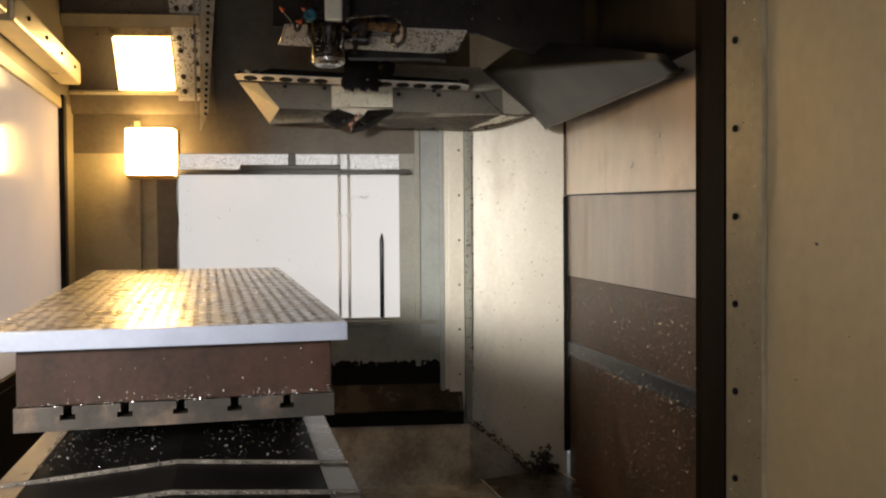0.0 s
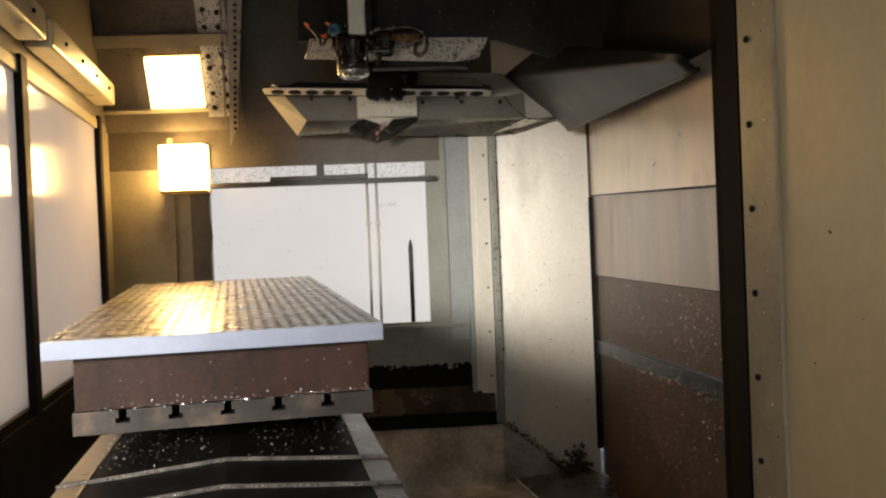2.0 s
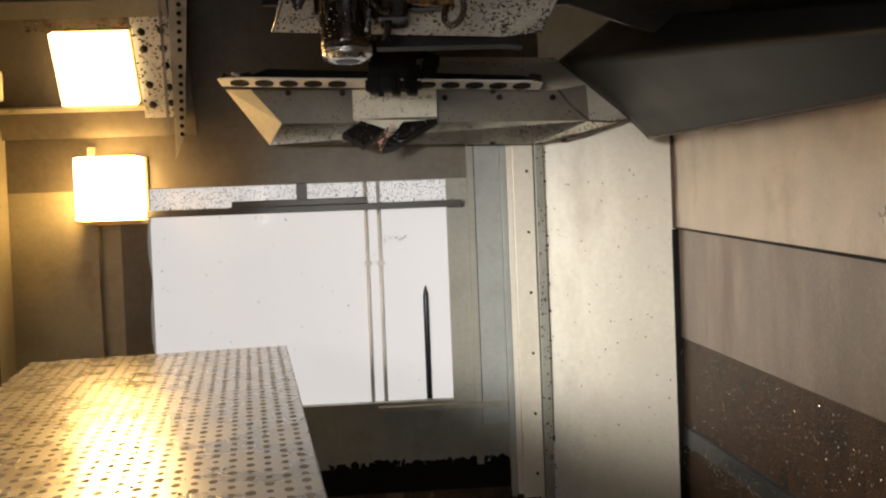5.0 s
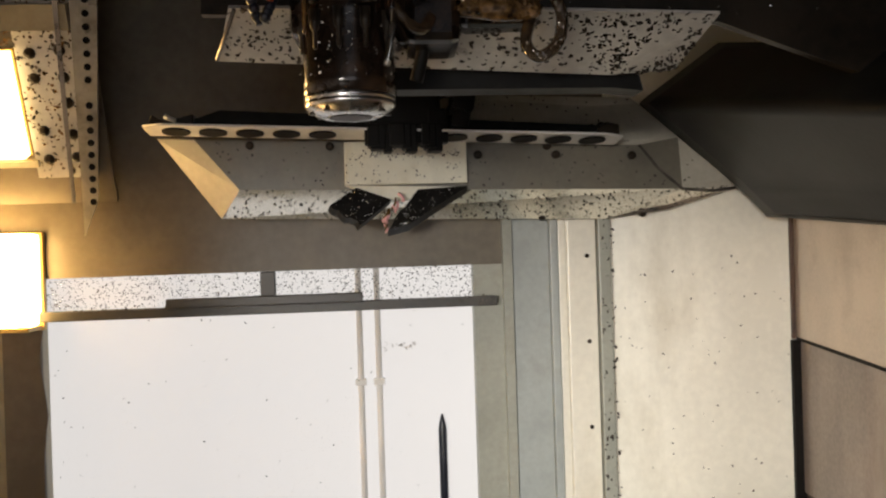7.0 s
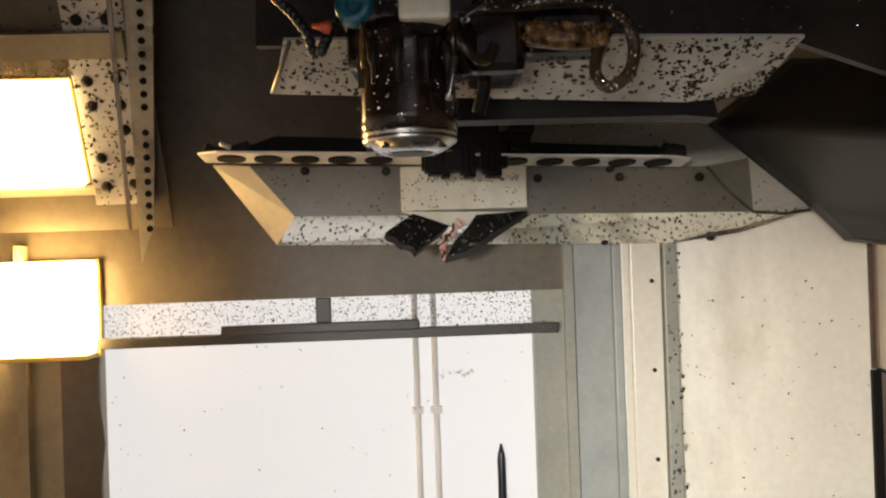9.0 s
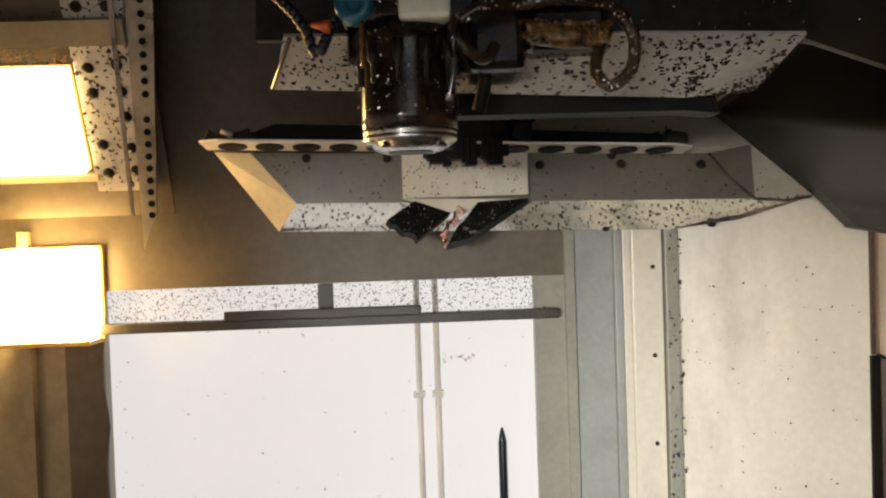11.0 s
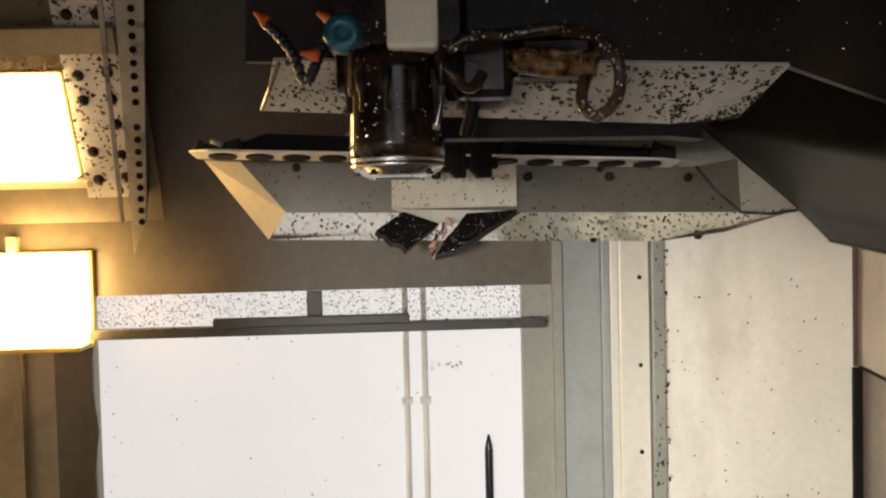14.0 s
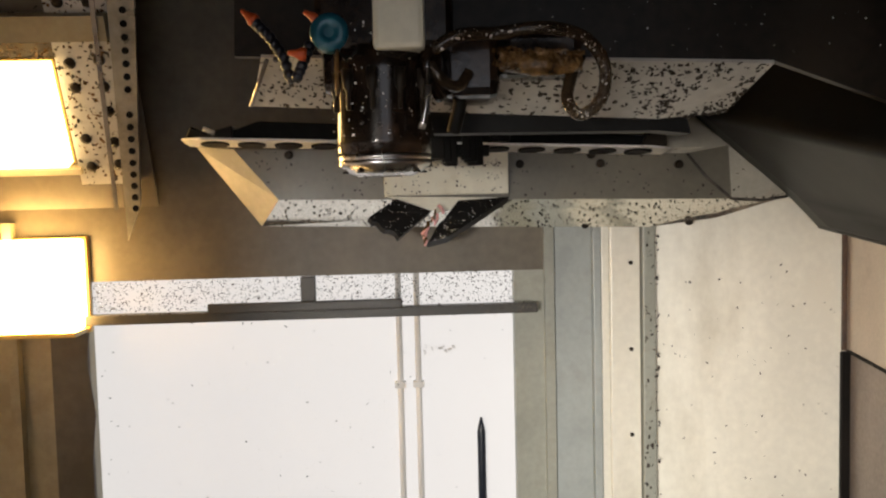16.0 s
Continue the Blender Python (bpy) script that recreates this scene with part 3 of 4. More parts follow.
def hole_grid():
    """Drilled rows as flat discs, large and small in turn, hole shade in their colour."""
    bm = bmesh.new()
    hole_rng = random.Random(3)
    for i in range(24):
        for j in range(64):
            y = PY0 + 0.028 + j * (PY1 - PY0 - 0.056) / 63
            x = plate_x(0.035 + 0.93 * i / 23, y)
            r = (0.0080 if (i + j) % 2 else 0.0062) * hole_rng.uniform(0.85, 1.1)
            vs = [bm.verts.new((x + r * math.cos(k * math.pi / 4), y + r * 1.5 * math.sin(k * math.pi / 4), PZ1 + 0.0016)) for k in range(8)]
            bm.faces.new(vs)
    return bm


tagged(part("drilled_hole_field", hole_grid(), HOLE, plate, "flat dark discs for rows of drilled holes"), kind="stuff")

# way covers in front of the table
way = thing("way_cover", Matrix.Identity(4), "telescopic steel way cover, wet with coolant and littered with chips", "machine cover")


def gable(y0, y1, drop, x=0.302):
    bm = bmesh.new()
    prof = [(-x, -0.112 - drop), (0, -0.088 - drop), (x, -0.112 - drop), (x, -0.19 - drop), (-x, -0.19 - drop)]
    a = [bm.verts.new((px, y0, z)) for px, z in prof]
    b = [bm.verts.new((px, y1, z)) for px, z in prof]
    bm.faces.new(a)
    bm.faces.new(b[::-1])
    for i in range(5):
        j = (i + 1) % 5
        bm.faces.new((a[j], a[i], b[i], b[j]))
    return bm


steps_y = [0.34, -0.077, -0.25, -0.43, -0.62, -0.82, -1.05]
for k in range(6):
    sec = part("section", gable(steps_y[k + 1], steps_y[k], 0.004 * k), COVER, way)
    lip = part("wiper_lip", gable(steps_y[k + 1] - 0.005, steps_y[k + 1], 0.004 * k - 0.003, 0.304), LIP, way, "bright wiper lip caked with chips")
    for sx in (-1, 1):
        zt = -0.112 - 0.004 * k
        x0, x1 = 0.25 * sx, 0.30 * sx
        f = lambda x: zt + 0.024 * (1 - abs(x) / 0.302) + 0.002
        part("edge_strip", sheet([(x0, steps_y[k + 1], f(x0)), (x1, steps_y[k + 1], f(x1)), (x1, steps_y[k], f(x1)), (x0, steps_y[k], f(x0))][::sx], 0.0015), COVER_EDGE, way, "dry bright edge")
part("cover_base", B(-0.29, 0.29, -1.05, 0.34, DEEP, -0.21), BLACK_FRAME, way)

# chip ledge under the window
ledge = thing("chip_ledge", FAR, "dark oily sheet steel ledge below the window", "ledge")
part("ledge_sheet", sheet([(-1.6, -0.11, -0.628), (0.33, -0.11, -0.628), (0.33, -0.0, -0.505), (-1.6, -0.0, -0.505)], 0.01), LEDGE, ledge)
part("ledge_front", B(-1.6, 0.33, -0.105, -0.085, FLOOR, -0.640), BLACK_FRAME, ledge)

# loose plate on the pan floor
plate = thing("floor_plate", Matrix.Identity(4), "loose grey steel plate with bright edges lying on the pan floor", "plate")
K1, K2, K3, K4 = Vector((1.336, 2.547, -0.973)), Vector((1.772, 2.658, -0.973)), Vector((1.854, 1.866, -0.973)), Vector((1.342, 1.929, -0.973))
part("plate_sheet", sheet([K1, K4, K3, K2], 0.008), LEDGE, plate)
part("bright_edge", tube([K1, K1.lerp(K4, 0.5), K4], 0.0035, 6, 2), ARM_EDGE, plate, "bright worn edge")
part("bright_edge", tube([K2, K2.lerp(K3, 0.5), K3], 0.0045, 6, 2), ARM_EDGE, plate, "bright worn edge")

# ---- tool tray on the end wall ----
tray = thing("tool_tray", FAR, "pale painted drip tray with sloping sides, spattered with chips", "tray")


def far_sheet(pts, thick=0.006):
    return sheet(pts, thick)


T1, T2, T3, T4 = (-0.668, -0.110, 0.878), (0.346, -0.110, 0.850), (0.536, -0.200, 0.921), (-0.609, -0.200, 0.946)
TA, TB = (0.518, -0.130, 0.870), (0.694, -0.170, 0.923)     # rising end of the lip
T5, T6, T7 = (-0.815, -0.160, 1.083), (-0.716, -0.200, 1.073), (0.421, -0.200, 1.039)
T8, T9, T10 = (0.426, -0.120, 1.177), (-0.191, -0.120, 1.195), (-0.199, -0.200, 1.055)
TC, TD, TE = (0.473, -0.130, 1.139), (0.528, -0.200, 1.057), (0.663, -0.190, 0.947)
part("front_lip", far_sheet([T1, T2, T3, T4]), TRAY, tray, "mirror-bright steel lip spattered with dark chips")
part("front_lip", far_sheet([T2, TA, TB, T3]), TRAY, tray, "mirror-bright steel lip spattered with dark chips")
part("inner_face", far_sheet([T4, T3, T7, T6]), TRAY_SHADE, tray, "inner face, shade put into its darker grey")
part("side_sheet", far_sheet([T5, T1, T4, T6]), TRAY_SIDE, tray)
part("side_sheet", far_sheet([T7, TD, T3]), TRAY_SHADE, tray)
part("side_sheet", far_sheet([TD, TE, TB, T3]), TRAY_SIDE, tray, "pale folded end plate")
part("back_sheet", far_sheet([T10, T7, TD, TC, T8, T9]), TRAY_SIDE, tray, "pale back plate with rounded corner")
part("rim_strip", tube([T7, T3, TB], 0.004, 6, 2), LIP, tray, "grimy folded rim")
for q in ((-0.580, -0.200, 1.056), (-0.382, -0.200, 1.050), (-0.006, -0.200, 1.021), (0.175, -0.200, 1.041), (0.198, -0.200, 1.018), (0.399, -0.200, 1.011), (0.177, -0.105, 0.861), (0.454, -0.110, 0.863), (0.331, -0.160, 1.095)):
    part("bolt", lathe([(0.011, 0), (0.011, -0.01), (0.006, -0.014)], 10, "Y", q), DARK_STEEL, tray)

cover_box = thing("ivory_cover", FAR, "ivory painted square cover with dark gripper jaws below", "cover")
c0, c1 = (-0.346, -0.235, 0.948), (-0.038, -0.235, 1.057)
part("cover_face", B(c0[0], c1[0], -0.235, -0.12, c0[2], c1[2], 0.004), BOX_WHITE, cover_box)
part("tip", far_sheet([(-0.346, -0.234, 0.948), (-0.213, -0.234, 0.905), (-0.041, -0.234, 0.938)], 0.05), BOX_WHITE, cover_box)
JA = [(-0.318, -0.240, 0.942), (-0.385, -0.262, 0.898), (-0.312, -0.262, 0.847), (-0.231, -0.240, 0.910)]
JB = [(-0.039, -0.240, 0.940), (-0.164, -0.240, 0.934), (-0.244, -0.268, 0.834), (-0.193, -0.268, 0.846)]


def jaw(rim, thick):
    """A wedge jaw with a nicked, uneven lower edge."""
    a, b, c, d4 = map(Vector, rim)
    rag = random.Random(int(1000 * abs(a.x)))
    low = [b.lerp(c, k / 7) + Vector((rag.uniform(-0.004, 0.004), 0, rag.uniform(-0.006, 0.006))) * (0 < k < 7) for k in range(8)]
    return sheet([a] + low + [d4], thick)


for rim in (JA, JB):
    part("jaw", jaw(rim, 0.05), BLACK, cover_box, "black wedge jaw")
tag_rng = random.Random(8)
for k in range(9):
    q = Vector((-0.210, -0.262, 0.923)).lerp(Vector((-0.261, -0.275, 0.837)), k / 9) + Vector((tag_rng.uniform(-0.008, 0.008), 0, 0))
    w = Vector((tag_rng.uniform(-0.02, 0.012), -0.004, -0.018 - 0.012 * tag_rng.random()))
    part("tag", tube([q, q + w * 0.5 + Vector((0.004, -0.004, 0)), q + w], 0.0026 + 0.0022 * tag_rng.random(), 6, 3), PINK if k % 3 != 1 else AMBER, cover_box, "pink wet shred of rag" if k % 3 != 1 else "amber wet strand")

# ---- tool changer arm ----
arm = thing("tool_changer_arm", FAR, "long black double-ended tool changer arm with drilled bright lower edge", "machine arm")
a0, a1 = (-0.812, -0.270, 1.084), (0.342, -0.270, 1.039)
az = (a0[2] + a1[2]) / 2
AY = -0.27     # plane of the arm's front
AT = -0.0390    # the arm hangs slightly to one side


def arm_z(u):
    return az + AT * (u - (a0[0] + a1[0]) / 2)


def on_arm(u, dz, y=AY):
    return (u, y, arm_z(u) + dz)


part("arm_beam", sheet([on_arm(a0[0] + 0.02, 0.008), on_arm(a1[0] - 0.015, 0.008), on_arm(a1[0] - 0.010, 0.036), on_arm(a1[0] - 0.06, 0.042), on_arm(a0[0] + 0.72, 0.050), on_arm(a0[0] + 0.17, 0.058), on_arm(a0[0] + 0.12, 0.035), on_arm(a0[0] + 0.02, 0.026)], 0.08, 0.003), BLACK, arm)
part("lower_edge", sheet([on_arm(a0[0], 0.006, AY - 0.05), on_arm(a0[0] + 0.05, 0.007, AY - 0.08), on_arm(a1[0] - 0.05, 0.007, AY - 0.08), on_arm(a1[0], 0.006, AY - 0.05), on_arm(a1[0], -0.004, AY + 0.03), on_arm(a0[0], -0.004, AY + 0.03)], 0.005), ARM_EDGE, arm, "bright drilled steel edge")


def slot_hole(ux, rx, ry):
    bm = bmesh.new()
    ring = []
    for k in range(18):
        a = 2 * math.pi * k / 18
        v = AY - 0.025 + ry * math.sin(a)
        ring.append(bm.verts.new((ux + rx * math.cos(a), v - 0.001, arm_z(ux) + 0.007 - (v - AY + 0.08) / 0.11 * 0.011 - 0.0042)))
    f = bm.faces.new(ring)
    r = bmesh.ops.extrude_face_region(bm, geom=[f])
    bmesh.ops.translate(bm, vec=(0, 0, 0.004), verts=[e for e in r["geom"] if isinstance(e, bmesh.types.BMVert)])
    return bm


# arm holes are thin black discs, hole shade put into the colour
for k in range(5):
    for sgn in (-1, 1):
        ux = (a0[0] + a1[0]) / 2 + sgn * (0.16 + 0.086 * k)
        part("hole", slot_hole(ux, 0.033, 0.036), BLACK, arm)
part("claw", sheet([on_arm(a0[0] - 0.005, 0.005, AY - 0.01), on_arm(a0[0] + 0.11, 0.012, AY - 0.01), on_arm(a0[0] + 0.11, 0.046, AY - 0.01), on_arm(a0[0] + 0.08, 0.036, AY - 0.01), on_arm(a0[0] + 0.045, 0.022, AY - 0.01), on_arm(a0[0] + 0.012, 0.042, AY - 0.01)], 0.06, 0.003), DARK_STEEL, arm)
part("claw_tip", tube([on_arm(a0[0] + 0.045, 0.036, AY - 0.02), on_arm(a0[0] + 0.07, 0.026, AY - 0.02)], 0.006, 8, 2), ARM_EDGE, arm, "bright worn claw tip")
part("claw", sheet([on_arm(a1[0] - 0.06, 0.010, AY - 0.01), on_arm(a1[0] + 0.004, 0.008, AY - 0.01), on_arm(a1[0] + 0.004, 0.044, AY - 0.01), on_arm(a1[0] - 0.03, 0.050, AY - 0.01), on_arm(a1[0] - 0.05, 0.036, AY - 0.01)], 0.06, 0.003), DARK_STEEL, arm)
hub = part("hub", B(-0.085, 0.085, AY - 0.07, AY + 0.05, -0.03, 0.14, 0.008), BLACK, arm, "black serrated hub")
hub.location = ((c0[0] + c1[0]) / 2 - 0.005, 0, az + 0.01)
for k in range(13):
    part("tooth", B(-0.098 + 0.015 * k - 0.008 * ((k * 7) % 3), -0.078 + 0.015 * k, AY - 0.075 - 0.006 * ((k * 3) % 4), AY - 0.03, -0.034 - 0.007 * ((k * 5) % 4), 0.012, 0.003), BLACK, hub)
lump_rng = random.Random(17)
for k in range(16):
    u, zz, s = lump_rng.uniform(0.055, 0.135), lump_rng.uniform(0.03, 0.185), lump_rng.uniform(0.012, 0.026)
    u -= 0.25 * max(0, zz - 0.10)
    lump = part("swarf_lump", B(u - s, u + s, AY - 0.05 - s, AY + 0.02, zz - s, zz + s * lump_rng.uniform(0.5, 1.1), 0.005), BLACK, hub, "black matted swarf")
    lump.rotation_euler = (0, lump_rng.uniform(-0.25, 0.25), 0)
part("shaft", lathe([(0.05, 0), (0.05, 0.9)], 20, "Z", ((c0[0] + c1[0]) / 2, AY - 0.01, az + 0.13)), OIL_BLACK, arm)

# ---- spindle head ----
head = thing("spindle_head", HEAD, "oily black spindle head with polished nose and coolant nozzles", "spindle head")
RS = 0.0655
part("nose", lathe([(0.030, 0.008), (0.032, -0.002), (0.040, -0.003), (0.054, 0.003), (RS - 0.003, 0.010), (RS, 0.013), (RS, 0.017), (RS - 0.001, 0.018), (RS - 0.001, 0.020), (RS, 0.021), (RS, 0.026)], 48), CHROME, head, "polished steel spindle nose")
part("bore", lathe([(0.031, -0.0035), (0.029, 0.004)], 32), DARK_STEEL, head)
for k in range(8):
    a = k * math.pi / 4 + 0.2
    part("screw", lathe([(0.005, 0), (0.005, -0.003)], 8, "Z", (0.055 * math.cos(a), 0.055 * math.sin(a), 0.004)), DARK_STEEL, head)
part("spindle_housing", lathe([(RS - 0.002, 0.026), (RS + 0.001, 0.027), (RS + 0.001, 0.045), (RS, 0.09), (RS + 0.001, 0.14), (RS + 0.004, 0.17)], 48), OIL_BLACK, head, "wet black spindle housing")
part("head_casting", B(-0.085, 0.10, -0.06, 0.22, 0.165, 0.9, 0.01), OIL_BLACK, head)
part("ivory_cap", B(-0.006, 0.062, -0.08, 0.05, 0.161, 0.75, 0.008), BOX_WHITE, head, "ivory painted head cover")
for k in range(5):
    a = -2.8 + k * 0.55
    cx, cy = 0.068 * math.cos(a), 0.069 * math.sin(a)
    part("nozzle", lathe([(0.003, 0.085), (0.0035, 0.11), (0.007, 0.115), (0.008, 0.14)], 10, "Z", (cx, cy, 0)), DARK_STEEL, head)
# amber tube added for the amber reflections on the spindle housing
part("amber_reflection", tube([(-0.055, -0.060, 0.165), (-0.056, -0.065, 0.127), (-0.055, -0.065, 0.103)], 0.003, 8, 4), AMBER, head)
part("steel_line", tube([(0.066, -0.050, 0.148), (0.064, -0.068, 0.101), (0.055, -0.070, 0.057)], 0.0045, 8, 4), CHROME, head)
part("motor_cap", lathe([(0.026, 0), (0.026, -0.02), (0.022, -0.026), (0.008, -0.026), (0.007, -0.022)], 28, "Y", (-0.065, -0.040, 0.188)), TEAL, head, "teal motor cap")
part("motor_body", lathe([(0.03, 0.0), (0.03, 0.12)], 24, "Y", (-0.060, -0.040, 0.199)), OIL_BLACK, head)


def locline(pts, tip, name):
    ob = part("coolant_hose", tube(pts, 0.005, 8, 4), NAVY, head, "dark blue jointed coolant hose")
    for i in range(len(pts) - 1):
        a, b = Vector(pts[i]), Vector(pts[i + 1])
        for k in range(3):
            bm = bmesh.new()
            bmesh.ops.create_icosphere(bm, subdivisions=2, radius=0.008)
            bmesh.ops.translate(bm, vec=a.lerp(b, k / 3), verts=bm.verts)
            for f in bm.faces:
                f.smooth = True
            part("link", bm, NAVY, ob)
    for q, d in tip:
        q, d = Vector(q), Vector(d).normalized()
        nz = lathe([(0.009, 0), (0.009, 0.006), (0.005, 0.014), (0.003, 0.024)], 12, "Z")
        o = part("nozzle", nz, ORANGE, ob, "orange nozzle")
        o.matrix_local = Matrix.Translation(q) @ d.to_track_quat("Z", "Y").to_matrix().to_4x4()


locline([(-0.171, -0.020, 0.210), (-0.152, -0.020, 0.190), (-0.132, -0.030, 0.161), (-0.122, -0.030, 0.126)], [((-0.171, -0.020, 0.212), (-0.8, 0, 0.7)), ((-0.097, -0.060, 0.159), (-1, -0.3, 0.1))], "a")
locline([(-0.095, -0.040, 0.173), (-0.104, -0.050, 0.146), (-0.114, -0.050, 0.125)], [((-0.078, -0.050, 0.205), (-0.9, -0.3, 0.5))], "b")
part("hose_loop", tube([(0.072, -0.060, 0.161), (0.106, -0.060, 0.179), (0.159, -0.050, 0.183), (0.220, -0.050, 0.189), (0.274, -0.040, 0.178), (0.305, -0.030, 0.142), (0.301, -0.030, 0.096), (0.273, -0.030, 0.074), (0.256, -0.020, 0.094), (0.264, 0.000, 0.128), (0.280, 0.020, 0.159)], 0.009, 12, 6), CLEAR, head, "clear wet coolant hose")
part("hose", tube([(0.148, 0.020, 0.165), (0.185, -0.010, 0.151), (0.226, -0.020, 0.143), (0.272, 0.000, 0.151)], 0.016, 10, 5), AMBER, head, "amber wet hose")
part("hose", tube([(0.060, -0.050, 0.156), (0.082, -0.050, 0.125), (0.105, -0.030, 0.116), (0.121, -0.020, 0.137)], 0.008, 10, 5), CLEAR, head)
part("hose", tube([(0.069, -0.030, 0.197), (0.064, -0.050, 0.141), (0.082, -0.020, 0.103)], 0.010, 10, 5), OIL_BLACK, head)

for pts, r in ((((0.116, 0.040, 0.146), (0.108, 0.050, 0.097), (0.098, 0.060, 0.060)), 0.010),
               (((0.069, 0.000, 0.196), (0.124, 0.020, 0.183), (0.199, 0.050, 0.182), (0.258, 0.060, 0.162)), 0.014)):
    part("black_hose", tube(pts, r, 10, 5), BLACK, head, "wet black hose")
part("manifold", B(0.083, 0.164, -0.01, 0.12, 0.103, 0.195, 0.014), OIL_BLACK, head, "wet black manifold")
part("manifold", B(0.163, 0.287, 0.03, 0.12, 0.135, 0.203, 0.014), OIL_BLACK, head, "wet black manifold")
part("manifold_block", B(-0.081, 0.086, -0.03, 0.10, 0.11, 0.178, 0.014), OIL_BLACK, head, "wet black nozzle block")
hr = random.Random(21)
bits = []
for _ in range(150):
    a, zz = hr.uniform(-3.1, 0.0), hr.uniform(0.045, 0.20)
    bits.append(((0.068 * math.cos(a), 0.068 * math.sin(a), zz), (math.cos(a), math.sin(a), 0)))
tagged(part("stuck_chips", flakes(hr, bits, 0.0014, 1.0), CHIP, head, "tiny bright chips on the wet housing"), kind="stuff")
spots = []
for _ in range(260):
    q = Vector((0.161, -0.010, 0.154)).lerp(Vector((0.271, -0.010, 0.148)), hr.random())
    nn = Vector((hr.uniform(-0.6, 0.6), -1, hr.uniform(-0.9, 0.9))).normalized()
    spots.append((q + nn * 0.018, nn))
tagged(part("chip_clump", flakes(hr, spots, 0.0045, 0.9), AMBER, head, "amber chips clinging to the hose"), kind="stuff")

# bright flakes stand for the sparkles on the wet clear hose
drops = []
loop = [Vector(q) for q in ((0.072, -0.060, 0.161), (0.106, -0.060, 0.179), (0.159, -0.050, 0.183), (0.220, -0.050, 0.189), (0.274, -0.040, 0.178), (0.305, -0.030, 0.142), (0.301, -0.030, 0.096), (0.273, -0.030, 0.074), (0.256, -0.020, 0.094))]
for _ in range(150):
    k = hr.randrange(len(loop) - 1)
    nn = Vector((hr.uniform(-0.8, 0.8), -1, hr.uniform(-0.8, 0.8))).normalized()
    drops.append((loop[k].lerp(loop[k + 1], hr.random()) + nn * 0.0095, nn))
tagged(part("hose_sparkle", flakes(hr, drops, 0.0013, 1.0), CHIP, head, "tiny bright flakes for sparkle on the wet hose"), kind="stuff")

# plate and black beam behind the head
guard_plate = thing("column_guard", HEAD, "pale steel guard plate covered in dark chips behind the spindle", "guard plate")
G = [(-0.215, 0.140, 0.114), (0.418, 0.140, 0.079), (0.524, 0.140, 0.086), (0.557, 0.020, 0.144), (0.324, 0.020, 0.153), (-0.182, 0.060, 0.176)]
part("guard_sheet", sheet(G, 0.006), SPECK_PLATE, guard_plate)
part("edge_strip", tube([(-0.214, 0.125, 0.113), (-0.171, 0.050, 0.171)], 0.003, 6, 2), COVER_EDGE, guard_plate, "bright bare edge")
part("black_beam", sheet([(0.068, 0.16, 0.066), (0.425, 0.16, 0.062), (0.478, 0.16, 0.056), (0.470, 0.16, 0.090), (0.425, 0.16, 0.112), (0.070, 0.16, 0.122)], 0.06), BLACK, guard_plate, "black beam")
part("column_box", sheet([(-0.245, 0.160, 0.195), (0.610, 0.160, 0.168), (1.066, 0.160, -0.003), (1.064, 0.160, 0.868), (-0.220, 0.160, 0.905)], 0.02), DARK_STEEL, guard_plate, "dark oily column")

flap = thing("side_guard", Matrix.Identity(4), "dark grey bent sheet guard hanging above the slide covers", "guard")
V1, V2, V3 = FAR @ Vector((0.750, -0.235, 0.847)), FAR @ Vector((0.433, -0.190, 1.150)), FAR @ Vector((0.639, -0.220, 1.297))
V6 = FAR @ Vector((0.675, -0.205, 0.937))
V4, V5 = SIDE @ Vector((2.42, -0.05, 0.695)), SIDE @ Vector((2.42, -0.09, 0.735))


def bent_sheet(left, right, dents):
    """A sheet drawn from a left edge of several corners to a straight right edge, gently dented."""
    bm = bmesh.new()
    n, m = 30, 27
    grid = []
    for k in range(m + 1):
        t = k / m
        f = t * (len(left) - 1)
        i = min(int(f), len(left) - 2)
        a, b = left[i].lerp(left[i + 1], f - i), right[0].lerp(right[1], t)
        row = []
        for s in range(n + 1):
            q = a.lerp(b, s / n)
            for ds, dt, r, h in dents:
                q = q + Vector((-0.5, -0.8, -0.2)) * h * math.exp(-((s / n - ds) ** 2 + (t - dt) ** 2) / r ** 2)
            row.append(bm.verts.new(q))
        grid.append(row)
    for a, b in zip(grid, grid[1:]):
        for s in range(n):
            bm.faces.new((a[s], a[s + 1], b[s + 1], b[s])).smooth = True
    return bm


gs = part("guard_sheet", bent_sheet((V1, V6, V2, V3), (V4, V5), ((0.10, 0.25, 0.05, 0.010), (0.16, 0.22, 0.04, -0.008), (0.45, 0.4, 0.12, -0.012), (0.3, 0.75, 0.1, 0.01))), GUARD, flap)
gs.modifiers.new("thickness", "SOLIDIFY").thickness = 0.004
part("rim", tube([V1, V1.lerp(V4, 0.5), V4], 0.007, 8, 6), DARK_STEEL, flap, "rolled dark rim")
part("rim", tube([V2, V2.lerp(V6, 0.5), V6, V1], 0.005, 8, 6), DARK_STEEL, flap, "grimy dark edge")

# ---- chips ----
rng = random.Random(11)
solid("chips_on_pane", flakes(rng, on_quad(rng, 1900, (WL, 0.008, 0.65), (WR, 0.008, 0.65), (WR, 0.008, WT), (WL, 0.008, WT), (0, -1, 0)), 0.0018, 0.2), DARK_CHIP, FAR, "dark metal chips stuck to the upper window pane", "chips", kind="stuff")
